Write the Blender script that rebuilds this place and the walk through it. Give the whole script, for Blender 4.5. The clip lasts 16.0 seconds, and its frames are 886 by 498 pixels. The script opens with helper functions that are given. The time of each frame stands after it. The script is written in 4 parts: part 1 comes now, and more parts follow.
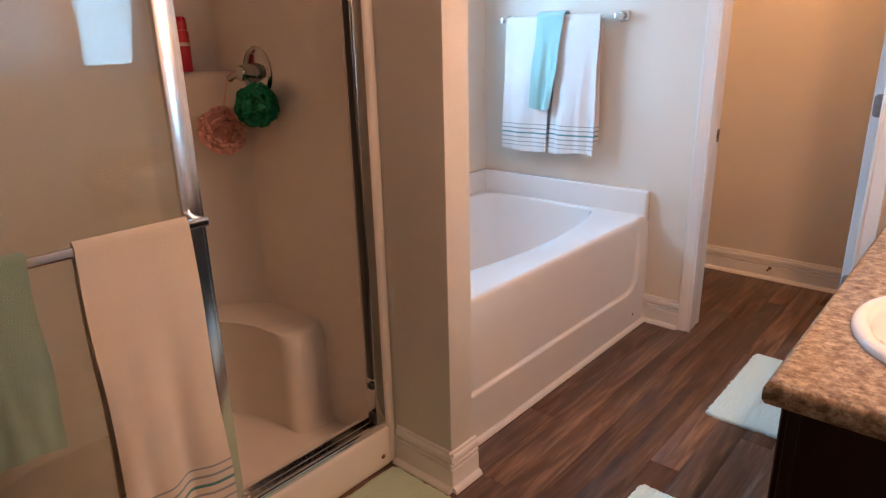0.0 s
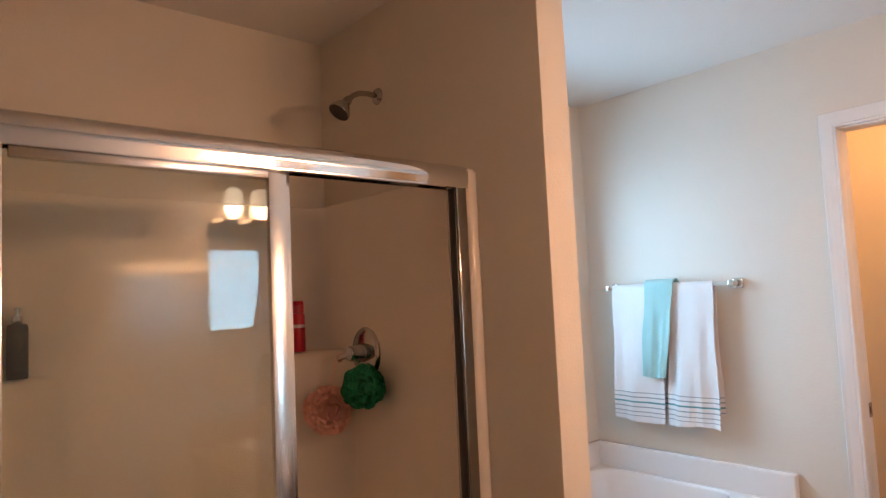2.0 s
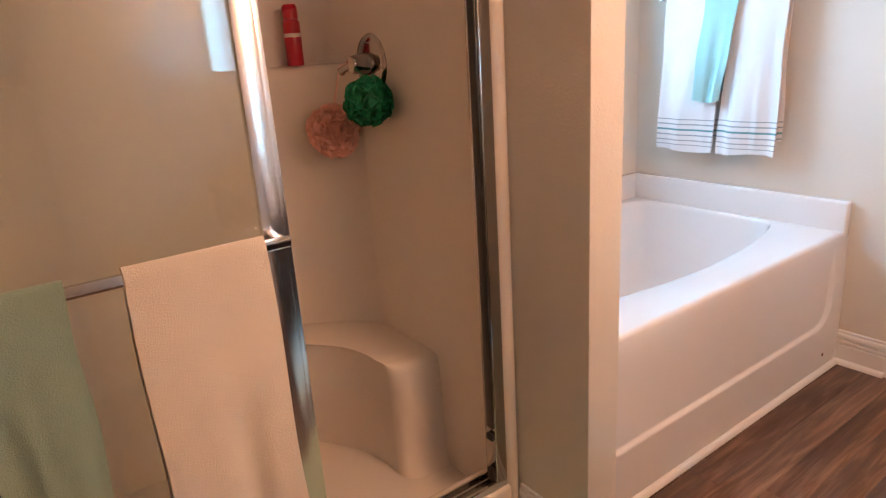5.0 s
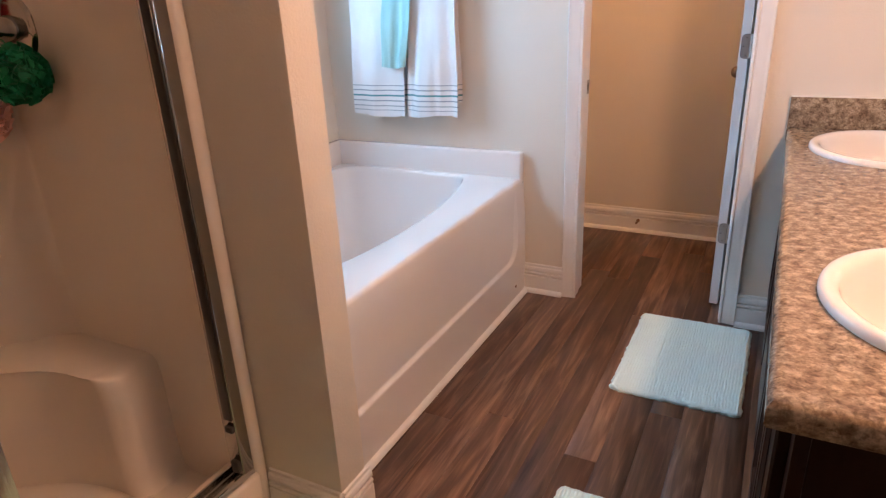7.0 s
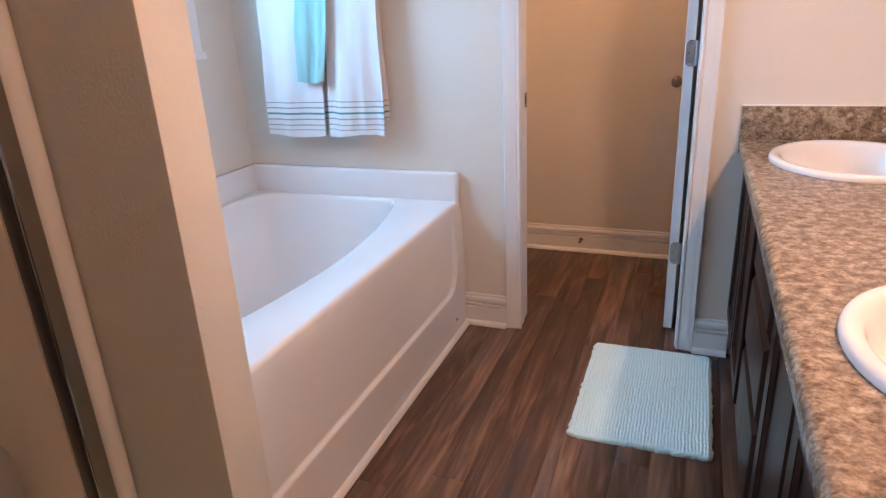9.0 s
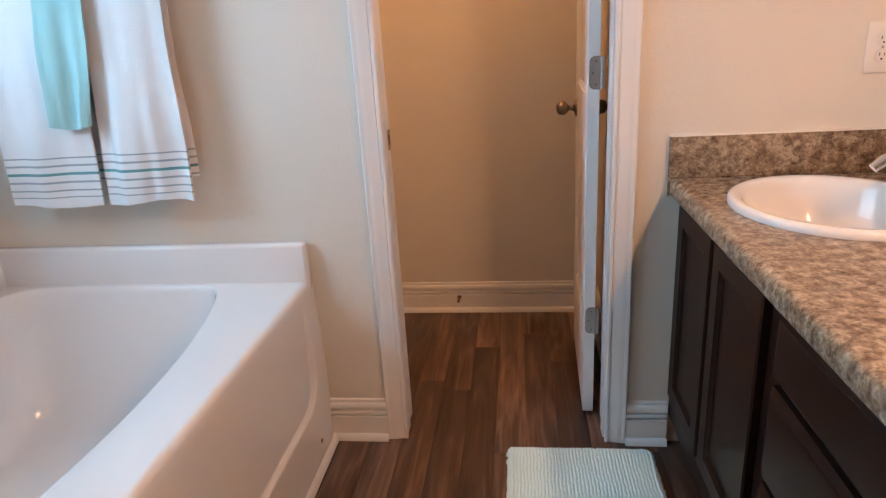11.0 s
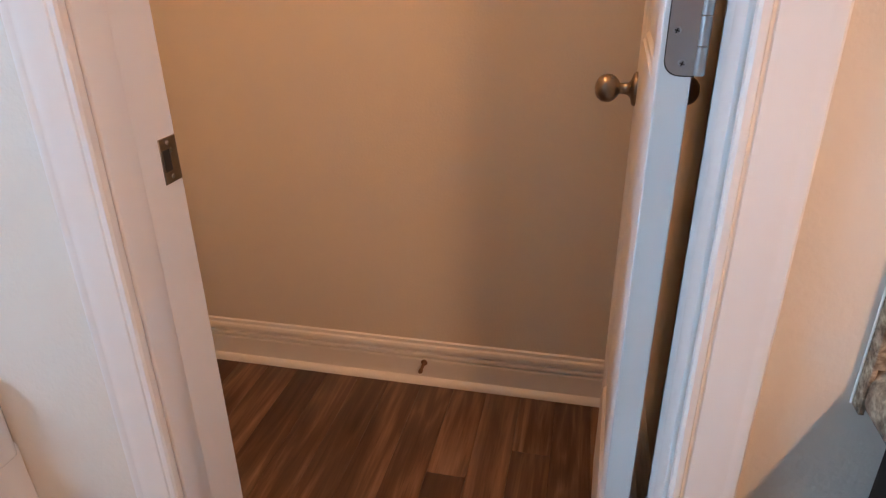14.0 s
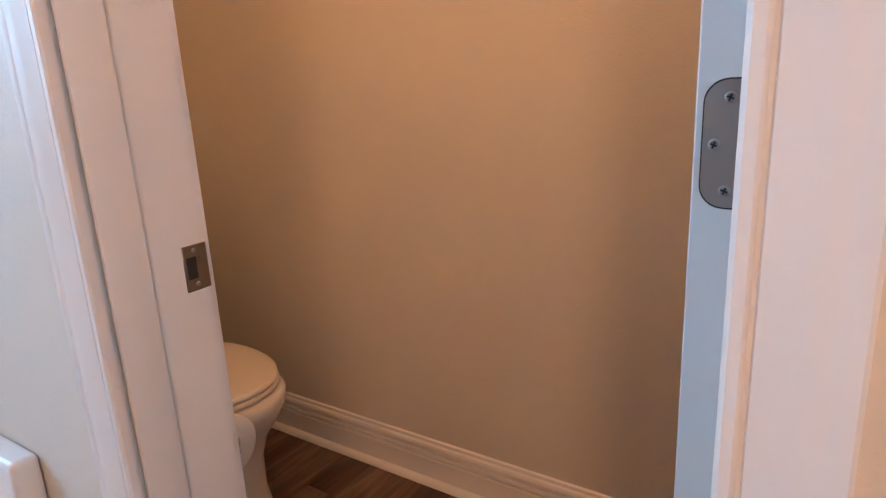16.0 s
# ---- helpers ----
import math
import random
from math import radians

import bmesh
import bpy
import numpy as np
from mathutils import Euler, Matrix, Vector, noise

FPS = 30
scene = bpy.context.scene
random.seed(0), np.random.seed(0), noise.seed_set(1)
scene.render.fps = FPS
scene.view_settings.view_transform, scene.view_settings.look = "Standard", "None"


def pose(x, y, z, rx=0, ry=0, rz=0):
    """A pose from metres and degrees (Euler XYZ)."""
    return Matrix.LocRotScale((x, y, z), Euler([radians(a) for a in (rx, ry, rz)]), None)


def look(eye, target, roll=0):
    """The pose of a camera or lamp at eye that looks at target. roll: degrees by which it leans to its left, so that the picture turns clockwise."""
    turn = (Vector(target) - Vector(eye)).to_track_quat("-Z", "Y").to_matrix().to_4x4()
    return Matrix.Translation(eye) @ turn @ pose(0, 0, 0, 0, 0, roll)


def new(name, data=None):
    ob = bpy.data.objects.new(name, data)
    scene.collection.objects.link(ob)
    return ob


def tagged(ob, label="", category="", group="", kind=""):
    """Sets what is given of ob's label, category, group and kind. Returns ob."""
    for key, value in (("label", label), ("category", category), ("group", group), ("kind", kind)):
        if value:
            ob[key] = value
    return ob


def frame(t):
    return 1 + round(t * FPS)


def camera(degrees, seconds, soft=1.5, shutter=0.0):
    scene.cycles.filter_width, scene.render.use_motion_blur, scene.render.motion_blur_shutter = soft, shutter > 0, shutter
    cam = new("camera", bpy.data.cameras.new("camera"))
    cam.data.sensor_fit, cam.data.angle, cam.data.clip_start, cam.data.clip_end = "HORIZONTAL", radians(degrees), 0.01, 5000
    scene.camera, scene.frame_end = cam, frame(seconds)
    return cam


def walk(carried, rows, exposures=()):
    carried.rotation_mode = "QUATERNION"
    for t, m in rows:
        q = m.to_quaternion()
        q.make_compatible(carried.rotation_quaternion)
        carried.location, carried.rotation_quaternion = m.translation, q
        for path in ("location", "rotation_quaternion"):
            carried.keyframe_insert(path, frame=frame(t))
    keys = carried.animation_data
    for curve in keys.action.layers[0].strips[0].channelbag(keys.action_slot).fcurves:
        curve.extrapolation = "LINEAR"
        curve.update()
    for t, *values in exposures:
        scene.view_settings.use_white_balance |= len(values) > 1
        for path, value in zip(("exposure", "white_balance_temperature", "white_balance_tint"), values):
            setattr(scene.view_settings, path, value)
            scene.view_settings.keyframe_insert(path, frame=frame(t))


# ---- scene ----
cam = camera(69.4, 16.0, 1.3)
PATH = [
    (0, (-0.034, 0.007, 1.415), (-1.299, 1.426, 0.794), -1.4),
    (0.5, (-0.038, 0.006, 1.414), (-1.312, 1.429, 0.82), -1.4),
    (1, (-0.057, 0.012, 1.435), (-1.384, 1.462, 1.065), -1.5),
    (1.5, (-0.078, 0.03, 1.484), (-1.56, 1.373, 1.506), -2.4),
    (2, (-0.132, 0.072, 1.508), (-1.656, 1.359, 1.652), -2.6),
    (2.5, (-0.206, 0.104, 1.51), (-1.761, 1.349, 1.691), -3.0),
    (3, (-0.258, 0.154, 1.505), (-1.866, 1.33, 1.685), -3.0),
    (5.5, (-0.292, 0.291, 1.343), (-1.71, 1.467, 0.566), -1.5),
    (6, (-0.298, 0.296, 1.346), (-1.482, 1.701, 0.555), -1.7),
    (6.5, (-0.297, 0.291, 1.362), (-1.334, 1.828, 0.612), -2.9),
    (7, (-0.307, 0.29, 1.35), (-1.185, 1.932, 0.619), -2.7),
    (7.5, (-0.33, 0.276, 1.318), (-1.071, 1.993, 0.608), -1.7),
    (8, (-0.345, 0.313, 1.345), (-1.073, 2.038, 0.641), -2.3),
    (8.5, (-0.371, 0.426, 1.325), (-1.115, 2.146, 0.628), -2.8),
    (11, (-0.676, 1.216, 1.254), (-0.916, 3.096, 0.615), -3.4),
    (11.5, (-0.724, 1.447, 1.236), (-0.907, 3.345, 0.63), -3.0),
    (12, (-0.78, 1.719, 1.232), (-0.884, 3.629, 0.65), -3.4),
    (12.5, (-0.702, 1.96, 1.204), (-0.805, 3.872, 0.626), -3.2),
    (13, (-0.652, 2.172, 1.193), (-0.792, 4.037, 0.485), -3.5),
    (13.5, (-0.633, 2.335, 1.186), (-0.828, 4.15, 0.368), -3.1),
    (14, (-0.545, 2.417, 1.194), (-0.949, 4.189, 0.36), -0.7),
    (14.5, (-0.427, 2.468, 1.211), (-1.139, 4.193, 0.493), -1.4),
    (15, (-0.362, 2.572, 1.207), (-1.266, 4.252, 0.607), -2.2),
    (15.5, (-0.348, 2.653, 1.188), (-1.349, 4.288, 0.618), -2.9),
    (16, (-0.37, 2.649, 1.18), (-1.452, 4.246, 0.651), -2.8),
]
EXPOSURES = [
    (0, -0.07, 5850, 11),
    (1, -0.10, 5950, 10.5),
    (1.5, -0.16, 6150, 10),
    (3, -0.19, 6450, 10.5),
    (5.5, 0.34, 6100, 12),
    (6, 0.11, 6150, 12),
    (7, 0.02, 5950, 12),
    (8, 0.02, 5600, 10),
    (8.5, 0.04, 5400, 9.5),
    (11, -0.20, 6250, 9.5),
    (11.5, -0.22, 6750, 9),
    (12, -0.24, 7350, 9.5),
    (12.5, -0.28, 7450, 10.5),
    (13, -0.03, 6200, 9),
    (13.5, 0.00, 5850, 9),
    (14.5, -0.08, 5800, 9),
    (15, -0.17, 5850, 10.5),
    (15.5, -0.20, 5870, 10.5),
    (16, -0.16, 5700, 9.5),
]
walk(cam, [(t, look(eye, target, roll)) for t, eye, target, roll in PATH], EXPOSURES)

# ---- world and light ----
world = bpy.data.worlds.new("sky")
scene.world = world
world.use_nodes = True
wn = world.node_tree
sky = wn.nodes.new("ShaderNodeTexSky")
sky.sky_type = "NISHITA"
sky.sun_disc = False
sky.sun_elevation, sky.sun_rotation = radians(48), radians(60)
wn.links.new(sky.outputs[0], wn.nodes["Background"].inputs[0])
wn.nodes["Background"].inputs[1].default_value = 0.1

WARM = (1.0, 0.485, 0.245)
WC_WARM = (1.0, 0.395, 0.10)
DAY = (0.44, 0.715, 1.0)
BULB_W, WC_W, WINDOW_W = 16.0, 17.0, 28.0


def lamp(name, kind, colour, power, m, radius=0.03, size=None):
    data = bpy.data.lights.new(name, kind)
    data.color, data.energy = colour, power
    if kind == "AREA":
        data.shape, data.size, data.size_y = "RECTANGLE", size[0], size[1]
    elif kind == "SUN":
        data.angle = radians(0.5)
    else:
        data.shadow_soft_size = radius
    ob = new(name, data)
    ob.matrix_world = m
    return ob


lamp("sun", "SUN", (1.0, 0.95, 0.88), 2.5, look((6, -3, 9), (0, 0, 0)))
lamp("window_daylight", "AREA", DAY, WINDOW_W, look((-2.58, 2.25, 1.70), (0, 2.25, 0.80)), size=(0.95, 0.90))

# ---- materials ----


def nodes_of(name):
    m = bpy.data.materials.new(name)
    m.use_nodes = True
    nt = m.node_tree
    return m, nt, nt.nodes["Principled BSDF"]


def paint(name, colour, rough=0.5, var=0.06, scale=3.0, grain=0.0, grain_scale=200.0, metal=0.0, bump=0.15, depth=0.001,
          spec=0.5, coat=0.0, sheen=0.0, rough_var=0.08, trans=0.0, ior=1.5, stretch=(1, 1, 1)):
    """A surface whose colour drifts at a large and a fine scale, with fine relief."""
    m, nt, b = nodes_of(name)
    n, l = nt.nodes, nt.links
    tc = n.new("ShaderNodeTexCoord")
    mp = n.new("ShaderNodeMapping")
    mp.inputs["Scale"].default_value = stretch
    l.new(tc.outputs["Object"], mp.inputs[0])
    big = n.new("ShaderNodeTexNoise")
    big.inputs["Scale"].default_value, big.inputs["Detail"].default_value = scale, 5
    fine = n.new("ShaderNodeTexNoise")
    fine.inputs["Scale"].default_value, fine.inputs["Detail"].default_value = grain_scale, 3
    l.new(mp.outputs[0], big.inputs[0])
    l.new(mp.outputs[0], fine.inputs[0])
    mix = n.new("ShaderNodeMix")
    mix.data_type = "RGBA"
    lo = [max(0, c * (1 - var)) for c in colour]
    hi = [min(1, c * (1 + var)) for c in colour]
    mix.inputs[6].default_value, mix.inputs[7].default_value = (*lo, 1), (*hi, 1)
    add = n.new("ShaderNodeMath")
    add.operation = "MULTIPLY_ADD"
    l.new(fine.outputs[0], add.inputs[0])
    add.inputs[1].default_value = grain
    l.new(big.outputs[0], add.inputs[2])
    l.new(add.outputs[0], mix.inputs[0])
    l.new(mix.outputs[2], b.inputs["Base Color"])
    rr = n.new("ShaderNodeMapRange")
    rr.inputs["To Min"].default_value, rr.inputs["To Max"].default_value = max(0, rough - rough_var), min(1, rough + rough_var)
    l.new(big.outputs[0], rr.inputs[0])
    l.new(rr.outputs[0], b.inputs["Roughness"])
    b.inputs["Metallic"].default_value = metal
    b.inputs["Specular IOR Level"].default_value = spec
    b.inputs["Coat Weight"].default_value = coat
    b.inputs["Sheen Weight"].default_value = sheen
    b.inputs["Transmission Weight"].default_value = trans
    b.inputs["IOR"].default_value = ior
    if bump:
        bp = n.new("ShaderNodeBump")
        bp.inputs["Strength"].default_value, bp.inputs["Distance"].default_value = bump, depth
        l.new(fine.outputs[0], bp.inputs["Height"])
        l.new(bp.outputs[0], b.inputs["Normal"])
    return m


WALL = paint("wall_paint", (0.715, 0.675, 0.60), 0.58, 0.03, 1.3, 0.15, 150, bump=0.32, depth=0.0027)
CEIL = paint("ceiling_paint", (0.74, 0.73, 0.70), 0.8, 0.02, 1.5, 0.2, 90, bump=0.4, depth=0.003)
TRIM = paint("trim_paint", (0.79, 0.785, 0.77), 0.48, 0.03, 4, 0.1, 60, bump=0.06, depth=0.001)
ACRYLIC = paint("tub_acrylic", (0.80, 0.795, 0.79), 0.13, 0.015, 2, 0.0, 40, bump=0.0, coat=0.4, rough_var=0.03)
FIBER = paint("shower_fibreglass", (0.79, 0.735, 0.66), 0.16, 0.03, 2.5, 0.1, 9, bump=0.05, depth=0.004, rough_var=0.04, spec=0.34)
CERAMIC = paint("white_ceramic", (0.82, 0.80, 0.77), 0.08, 0.01, 3, bump=0.0, rough_var=0.02)
CHROME = paint("chrome", (0.76, 0.755, 0.75), 0.09, 0.05, 6, 0.1, 90, metal=1.0, bump=0.02, depth=0.0005, rough_var=0.05)
# Base colour darkened in place of darker reflections on jambs and shower fittings.
CHROME_D = paint("darkened_chrome", (0.42, 0.40, 0.38), 0.10, 0.1, 20, 0.1, 90, metal=1.0, bump=0.02, depth=0.0005, rough_var=0.04)
CHROME_S = paint("satin_chrome", (0.80, 0.79, 0.78), 0.20, 0.05, 6, 0.1, 90, metal=1.0, bump=0.02, depth=0.0005, rough_var=0.06)
NICKEL = paint("brushed_nickel", (0.30, 0.255, 0.21), 0.30, 0.08, 20, 0.2, 300, metal=1.0, bump=0.1, depth=0.0003)
BRONZE = paint("dark_bronze", (0.05, 0.04, 0.034), 0.4, 0.1, 20, 0.2, 300, metal=0.8, bump=0.1, depth=0.0003)
STEEL = paint("dull_steel", (0.40, 0.39, 0.385), 0.42, 0.08, 30, 0.2, 400, metal=0.85, bump=0.1, depth=0.0003)
# Near-black colour stands in for what the chrome jamb mirrors.
JAMB_DARK = paint("dark_jamb_reflection", (0.012, 0.011, 0.010), 0.35, 0.3, 9, 0.2, 40, metal=0.0, bump=0.02)
# Dark rubber; also the flat pieces that paint shade inside small recesses.
BLACKISH = paint("dark_rubber_and_recess", (0.02, 0.018, 0.016), 0.6, 0.1, 20)
ESPRESSO = paint("espresso_wood", (0.016, 0.0076, 0.0054), 0.36, 0.35, 3, 0.6, 26, bump=0.2, depth=0.0006, stretch=(4, 4, 0.6), rough_var=0.06, spec=0.10)
WOOD_RAW = paint("raw_pine_edge", (0.20, 0.11, 0.055), 0.7, 0.2, 6, 0.5, 60, stretch=(6, 6, 0.5))
PLASTIC_W = paint("white_plastic", (0.78, 0.74, 0.68), 0.35, 0.02, 8)
PLASTIC_K = paint("black_bottle", (0.012, 0.014, 0.015), 0.25, 0.1, 10)
PLASTIC_R = paint("red_can", (0.42, 0.012, 0.03), 0.3, 0.08, 12)
PLASTIC_C = paint("milky_bottle", (0.52, 0.47, 0.40), 0.35, 0.05, 10)
LABEL = paint("pale_label", (0.65, 0.60, 0.56), 0.5, 0.05, 12)
LOOFAH_G = paint("green_mesh", (0.0, 0.17, 0.062), 0.6, 0.35, 30, 0.6, 300, bump=0.5, depth=0.002, sheen=0.05)
LOOFAH_P = paint("peach_mesh", (1.0, 0.60, 0.51), 0.7, 0.03, 30, 0.2, 300, bump=0.1, depth=0.002, sheen=0.2)
TEAL = paint("teal_terry", (0.33, 0.57, 0.57), 0.95, 0.10, 10, 0.5, 420, bump=0.9, depth=0.003, spec=0.1, sheen=0.5)
MINT = paint("mint_terry", (0.27, 0.38, 0.30), 0.95, 0.10, 10, 0.5, 420, bump=0.9, depth=0.003, spec=0.1, sheen=0.4)
AQUA_MAT = paint("aqua_chenille", (0.70, 0.945, 0.985), 0.95, 0.05, 7, 0.4, 380, bump=0.5, depth=0.003, spec=0.1, sheen=0.4)
GREEN_MAT = paint("pale_green_cotton", (0.50, 0.62, 0.47), 0.95, 0.10, 12, 0.5, 300, bump=0.8, depth=0.004, spec=0.1, sheen=0.3)
CARD = paint("toilet_paper", (0.80, 0.77, 0.72), 0.9, 0.03, 20, 0.2, 250, bump=0.4, depth=0.001)
BROWN = paint("brown_plastic", (0.17, 0.085, 0.04), 0.5, 0.1, 20)
CAULK = paint("grey_joint", (0.05, 0.035, 0.027), 0.8, 0.1, 10)
MIRROR = paint("mirror_silver", (0.88, 0.90, 0.89), 0.01, 0.0, 3, metal=1.0, bump=0, rough_var=0.0)


def glass_material():
    m, nt, b = nodes_of("clear_glass")
    b.inputs["Base Color"].default_value = (0.885, 0.915, 0.885, 1)
    b.inputs["Roughness"].default_value = 0.0
    b.inputs["Transmission Weight"].default_value = 1.0
    b.inputs["IOR"].default_value = 1.4
    return m


GLASS = glass_material()


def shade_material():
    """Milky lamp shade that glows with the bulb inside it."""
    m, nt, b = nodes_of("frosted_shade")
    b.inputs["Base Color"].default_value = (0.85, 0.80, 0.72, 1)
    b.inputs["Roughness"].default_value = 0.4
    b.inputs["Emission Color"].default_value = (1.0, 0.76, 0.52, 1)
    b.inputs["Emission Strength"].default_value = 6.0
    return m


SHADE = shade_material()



def let_through(m, colour, share):
    """Thin net or cloth: part of the light goes through it."""
    n, l = m.node_tree.nodes, m.node_tree.links
    tr, mx = n.new("ShaderNodeBsdfTranslucent"), n.new("ShaderNodeMixShader")
    tr.inputs["Color"].default_value = (*colour, 1)
    mx.inputs[0].default_value = share
    l.new(n["Principled BSDF"].outputs[0], mx.inputs[1])
    l.new(tr.outputs[0], mx.inputs[2])
    l.new(mx.outputs[0], n["Material Output"].inputs[0])


let_through(LOOFAH_P, (1.0, 0.72, 0.63), 0.5)


def plank_material():
    """Dark brown oak-look vinyl: long grain, cathedral figure and a tone of its own for every board."""
    m, nt, b = nodes_of("oak_vinyl")
    n, l = nt.nodes, nt.links
    tc, oi = n.new("ShaderNodeTexCoord"), n.new("ShaderNodeObjectInfo")
    off = n.new("ShaderNodeVectorMath")
    off.operation = "MULTIPLY_ADD"
    comb = n.new("ShaderNodeCombineXYZ")
    for i in range(3):
        l.new(oi.outputs["Random"], comb.inputs[i])
    l.new(comb.outputs[0], off.inputs[0])
    off.inputs[1].default_value = (17.3, 31.7, 11.1)
    l.new(tc.outputs["Object"], off.inputs[2])

    def noise_at(sx, sy, detail, dist=0.0):
        mp = n.new("ShaderNodeMapping")
        mp.inputs["Scale"].default_value = (sx, sy, 1)
        l.new(off.outputs[0], mp.inputs[0])
        t = n.new("ShaderNodeTexNoise")
        t.inputs["Scale"].default_value, t.inputs["Detail"].default_value, t.inputs["Distortion"].default_value = 1, detail, dist
        l.new(mp.outputs[0], t.inputs[0])
        return t

    wide, grain, pore, drift = noise_at(9, 0.9, 1.5, 0.35), noise_at(46, 3.0, 5, 1.0), noise_at(300, 14, 3), noise_at(3.5, 1.3, 3)

    def calc(op, a, k, c=0.0):
        q = n.new("ShaderNodeMath")
        q.operation = op
        l.new(a, q.inputs[0])
        q.inputs[1].default_value = k
        if isinstance(c, float):
            q.inputs[2].default_value = c
        else:
            l.new(c, q.inputs[2])
        return q.outputs[0]

    rings = calc("PINGPONG", calc("MULTIPLY", wide.outputs[0], 15.0), 1.0)
    rings = calc("POWER", rings, 1.3)
    s2 = calc("MULTIPLY_ADD", pore.outputs[0], 0.16, calc("MULTIPLY_ADD", grain.outputs[0], 0.50, calc("MULTIPLY", rings, 0.13)))
    s3 = calc("MULTIPLY_ADD", oi.outputs["Random"], 0.15, calc("MULTIPLY_ADD", drift.outputs[0], 0.38, s2))
    ramp = n.new("ShaderNodeValToRGB")
    e = ramp.color_ramp.elements
    e[0].position, e[0].color = 0.38, (0.021, 0.0108, 0.0070, 1)
    e[1].position, e[1].color = 0.92, (0.285, 0.172, 0.115, 1)
    mid = ramp.color_ramp.elements.new(0.66)
    mid.color = (0.105, 0.057, 0.037, 1)
    l.new(s3, ramp.inputs[0])
    l.new(ramp.outputs[0], b.inputs["Base Color"])
    b.inputs["Roughness"].default_value = 0.42
    b.inputs["Specular IOR Level"].default_value = 0.45
    bp = n.new("ShaderNodeBump")
    bp.inputs["Strength"].default_value, bp.inputs["Distance"].default_value = 0.25, 0.0008
    l.new(s2, bp.inputs["Height"])
    l.new(bp.outputs[0], b.inputs["Normal"])
    return m


PLANK = plank_material()


def laminate_material():
    """Granite-look laminate: brown and tan blotches with dark flecks."""
    m, nt, b = nodes_of("granite_laminate")
    n, l = nt.nodes, nt.links
    tc = n.new("ShaderNodeTexCoord")

    def tex(scale, detail, dist):
        t = n.new("ShaderNodeTexNoise")
        t.inputs["Scale"].default_value, t.inputs["Detail"].default_value, t.inputs["Distortion"].default_value = scale, detail, dist
        l.new(mp.outputs[0], t.inputs[0])
        return t

    mp = n.new("ShaderNodeMapping")
    mp.inputs["Scale"].default_value = (0.95, 1.0, 1.0)
    l.new(tc.outputs["Object"], mp.inputs[0])
    a, f, d = tex(46, 8, 0.3), tex(200, 4, 0.4), tex(95, 6, 0.7)
    r1 = n.new("ShaderNodeValToRGB")
    e = r1.color_ramp.elements
    e[0].position, e[0].color = 0.34, (0.150, 0.108, 0.075, 1)
    e[1].position, e[1].color = 0.68, (0.41, 0.34, 0.25, 1)
    q = r1.color_ramp.elements.new(0.5)
    q.color = (0.265, 0.204, 0.140, 1)
    l.new(a.outputs[0], r1.inputs[0])
    r2 = n.new("ShaderNodeValToRGB")
    r2.color_ramp.elements[0].position, r2.color_ramp.elements[0].color = 0.34, (0.60, 0.54, 0.50, 1)
    r2.color_ramp.elements[1].position, r2.color_ramp.elements[1].color = 0.52, (1.08, 1.06, 1.04, 1)
    l.new(d.outputs[0], r2.inputs[0])
    r3 = n.new("ShaderNodeMapRange")
    r3.inputs["From Min"].default_value, r3.inputs["From Max"].default_value = 0.3, 0.7
    r3.inputs["To Min"].default_value, r3.inputs["To Max"].default_value = 0.68, 1.30
    l.new(f.outputs[0], r3.inputs[0])
    m1 = n.new("ShaderNodeMix")
    m1.data_type, m1.blend_type = "RGBA", "MULTIPLY"
    m1.inputs[0].default_value = 1
    l.new(r1.outputs[0], m1.inputs[6])
    l.new(r2.outputs[0], m1.inputs[7])
    m2 = n.new("ShaderNodeVectorMath")
    m2.operation = "SCALE"
    l.new(m1.outputs[2], m2.inputs[0])
    l.new(r3.outputs[0], m2.inputs["Scale"])
    l.new(m2.outputs[0], b.inputs["Base Color"])
    b.inputs["Roughness"].default_value = 0.24
    bp = n.new("ShaderNodeBump")
    bp.inputs["Strength"].default_value, bp.inputs["Distance"].default_value = 0.15, 0.0006
    l.new(f.outputs[0], bp.inputs["Height"])
    l.new(bp.outputs[0], b.inputs["Normal"])
    return m


LAMINATE = laminate_material()


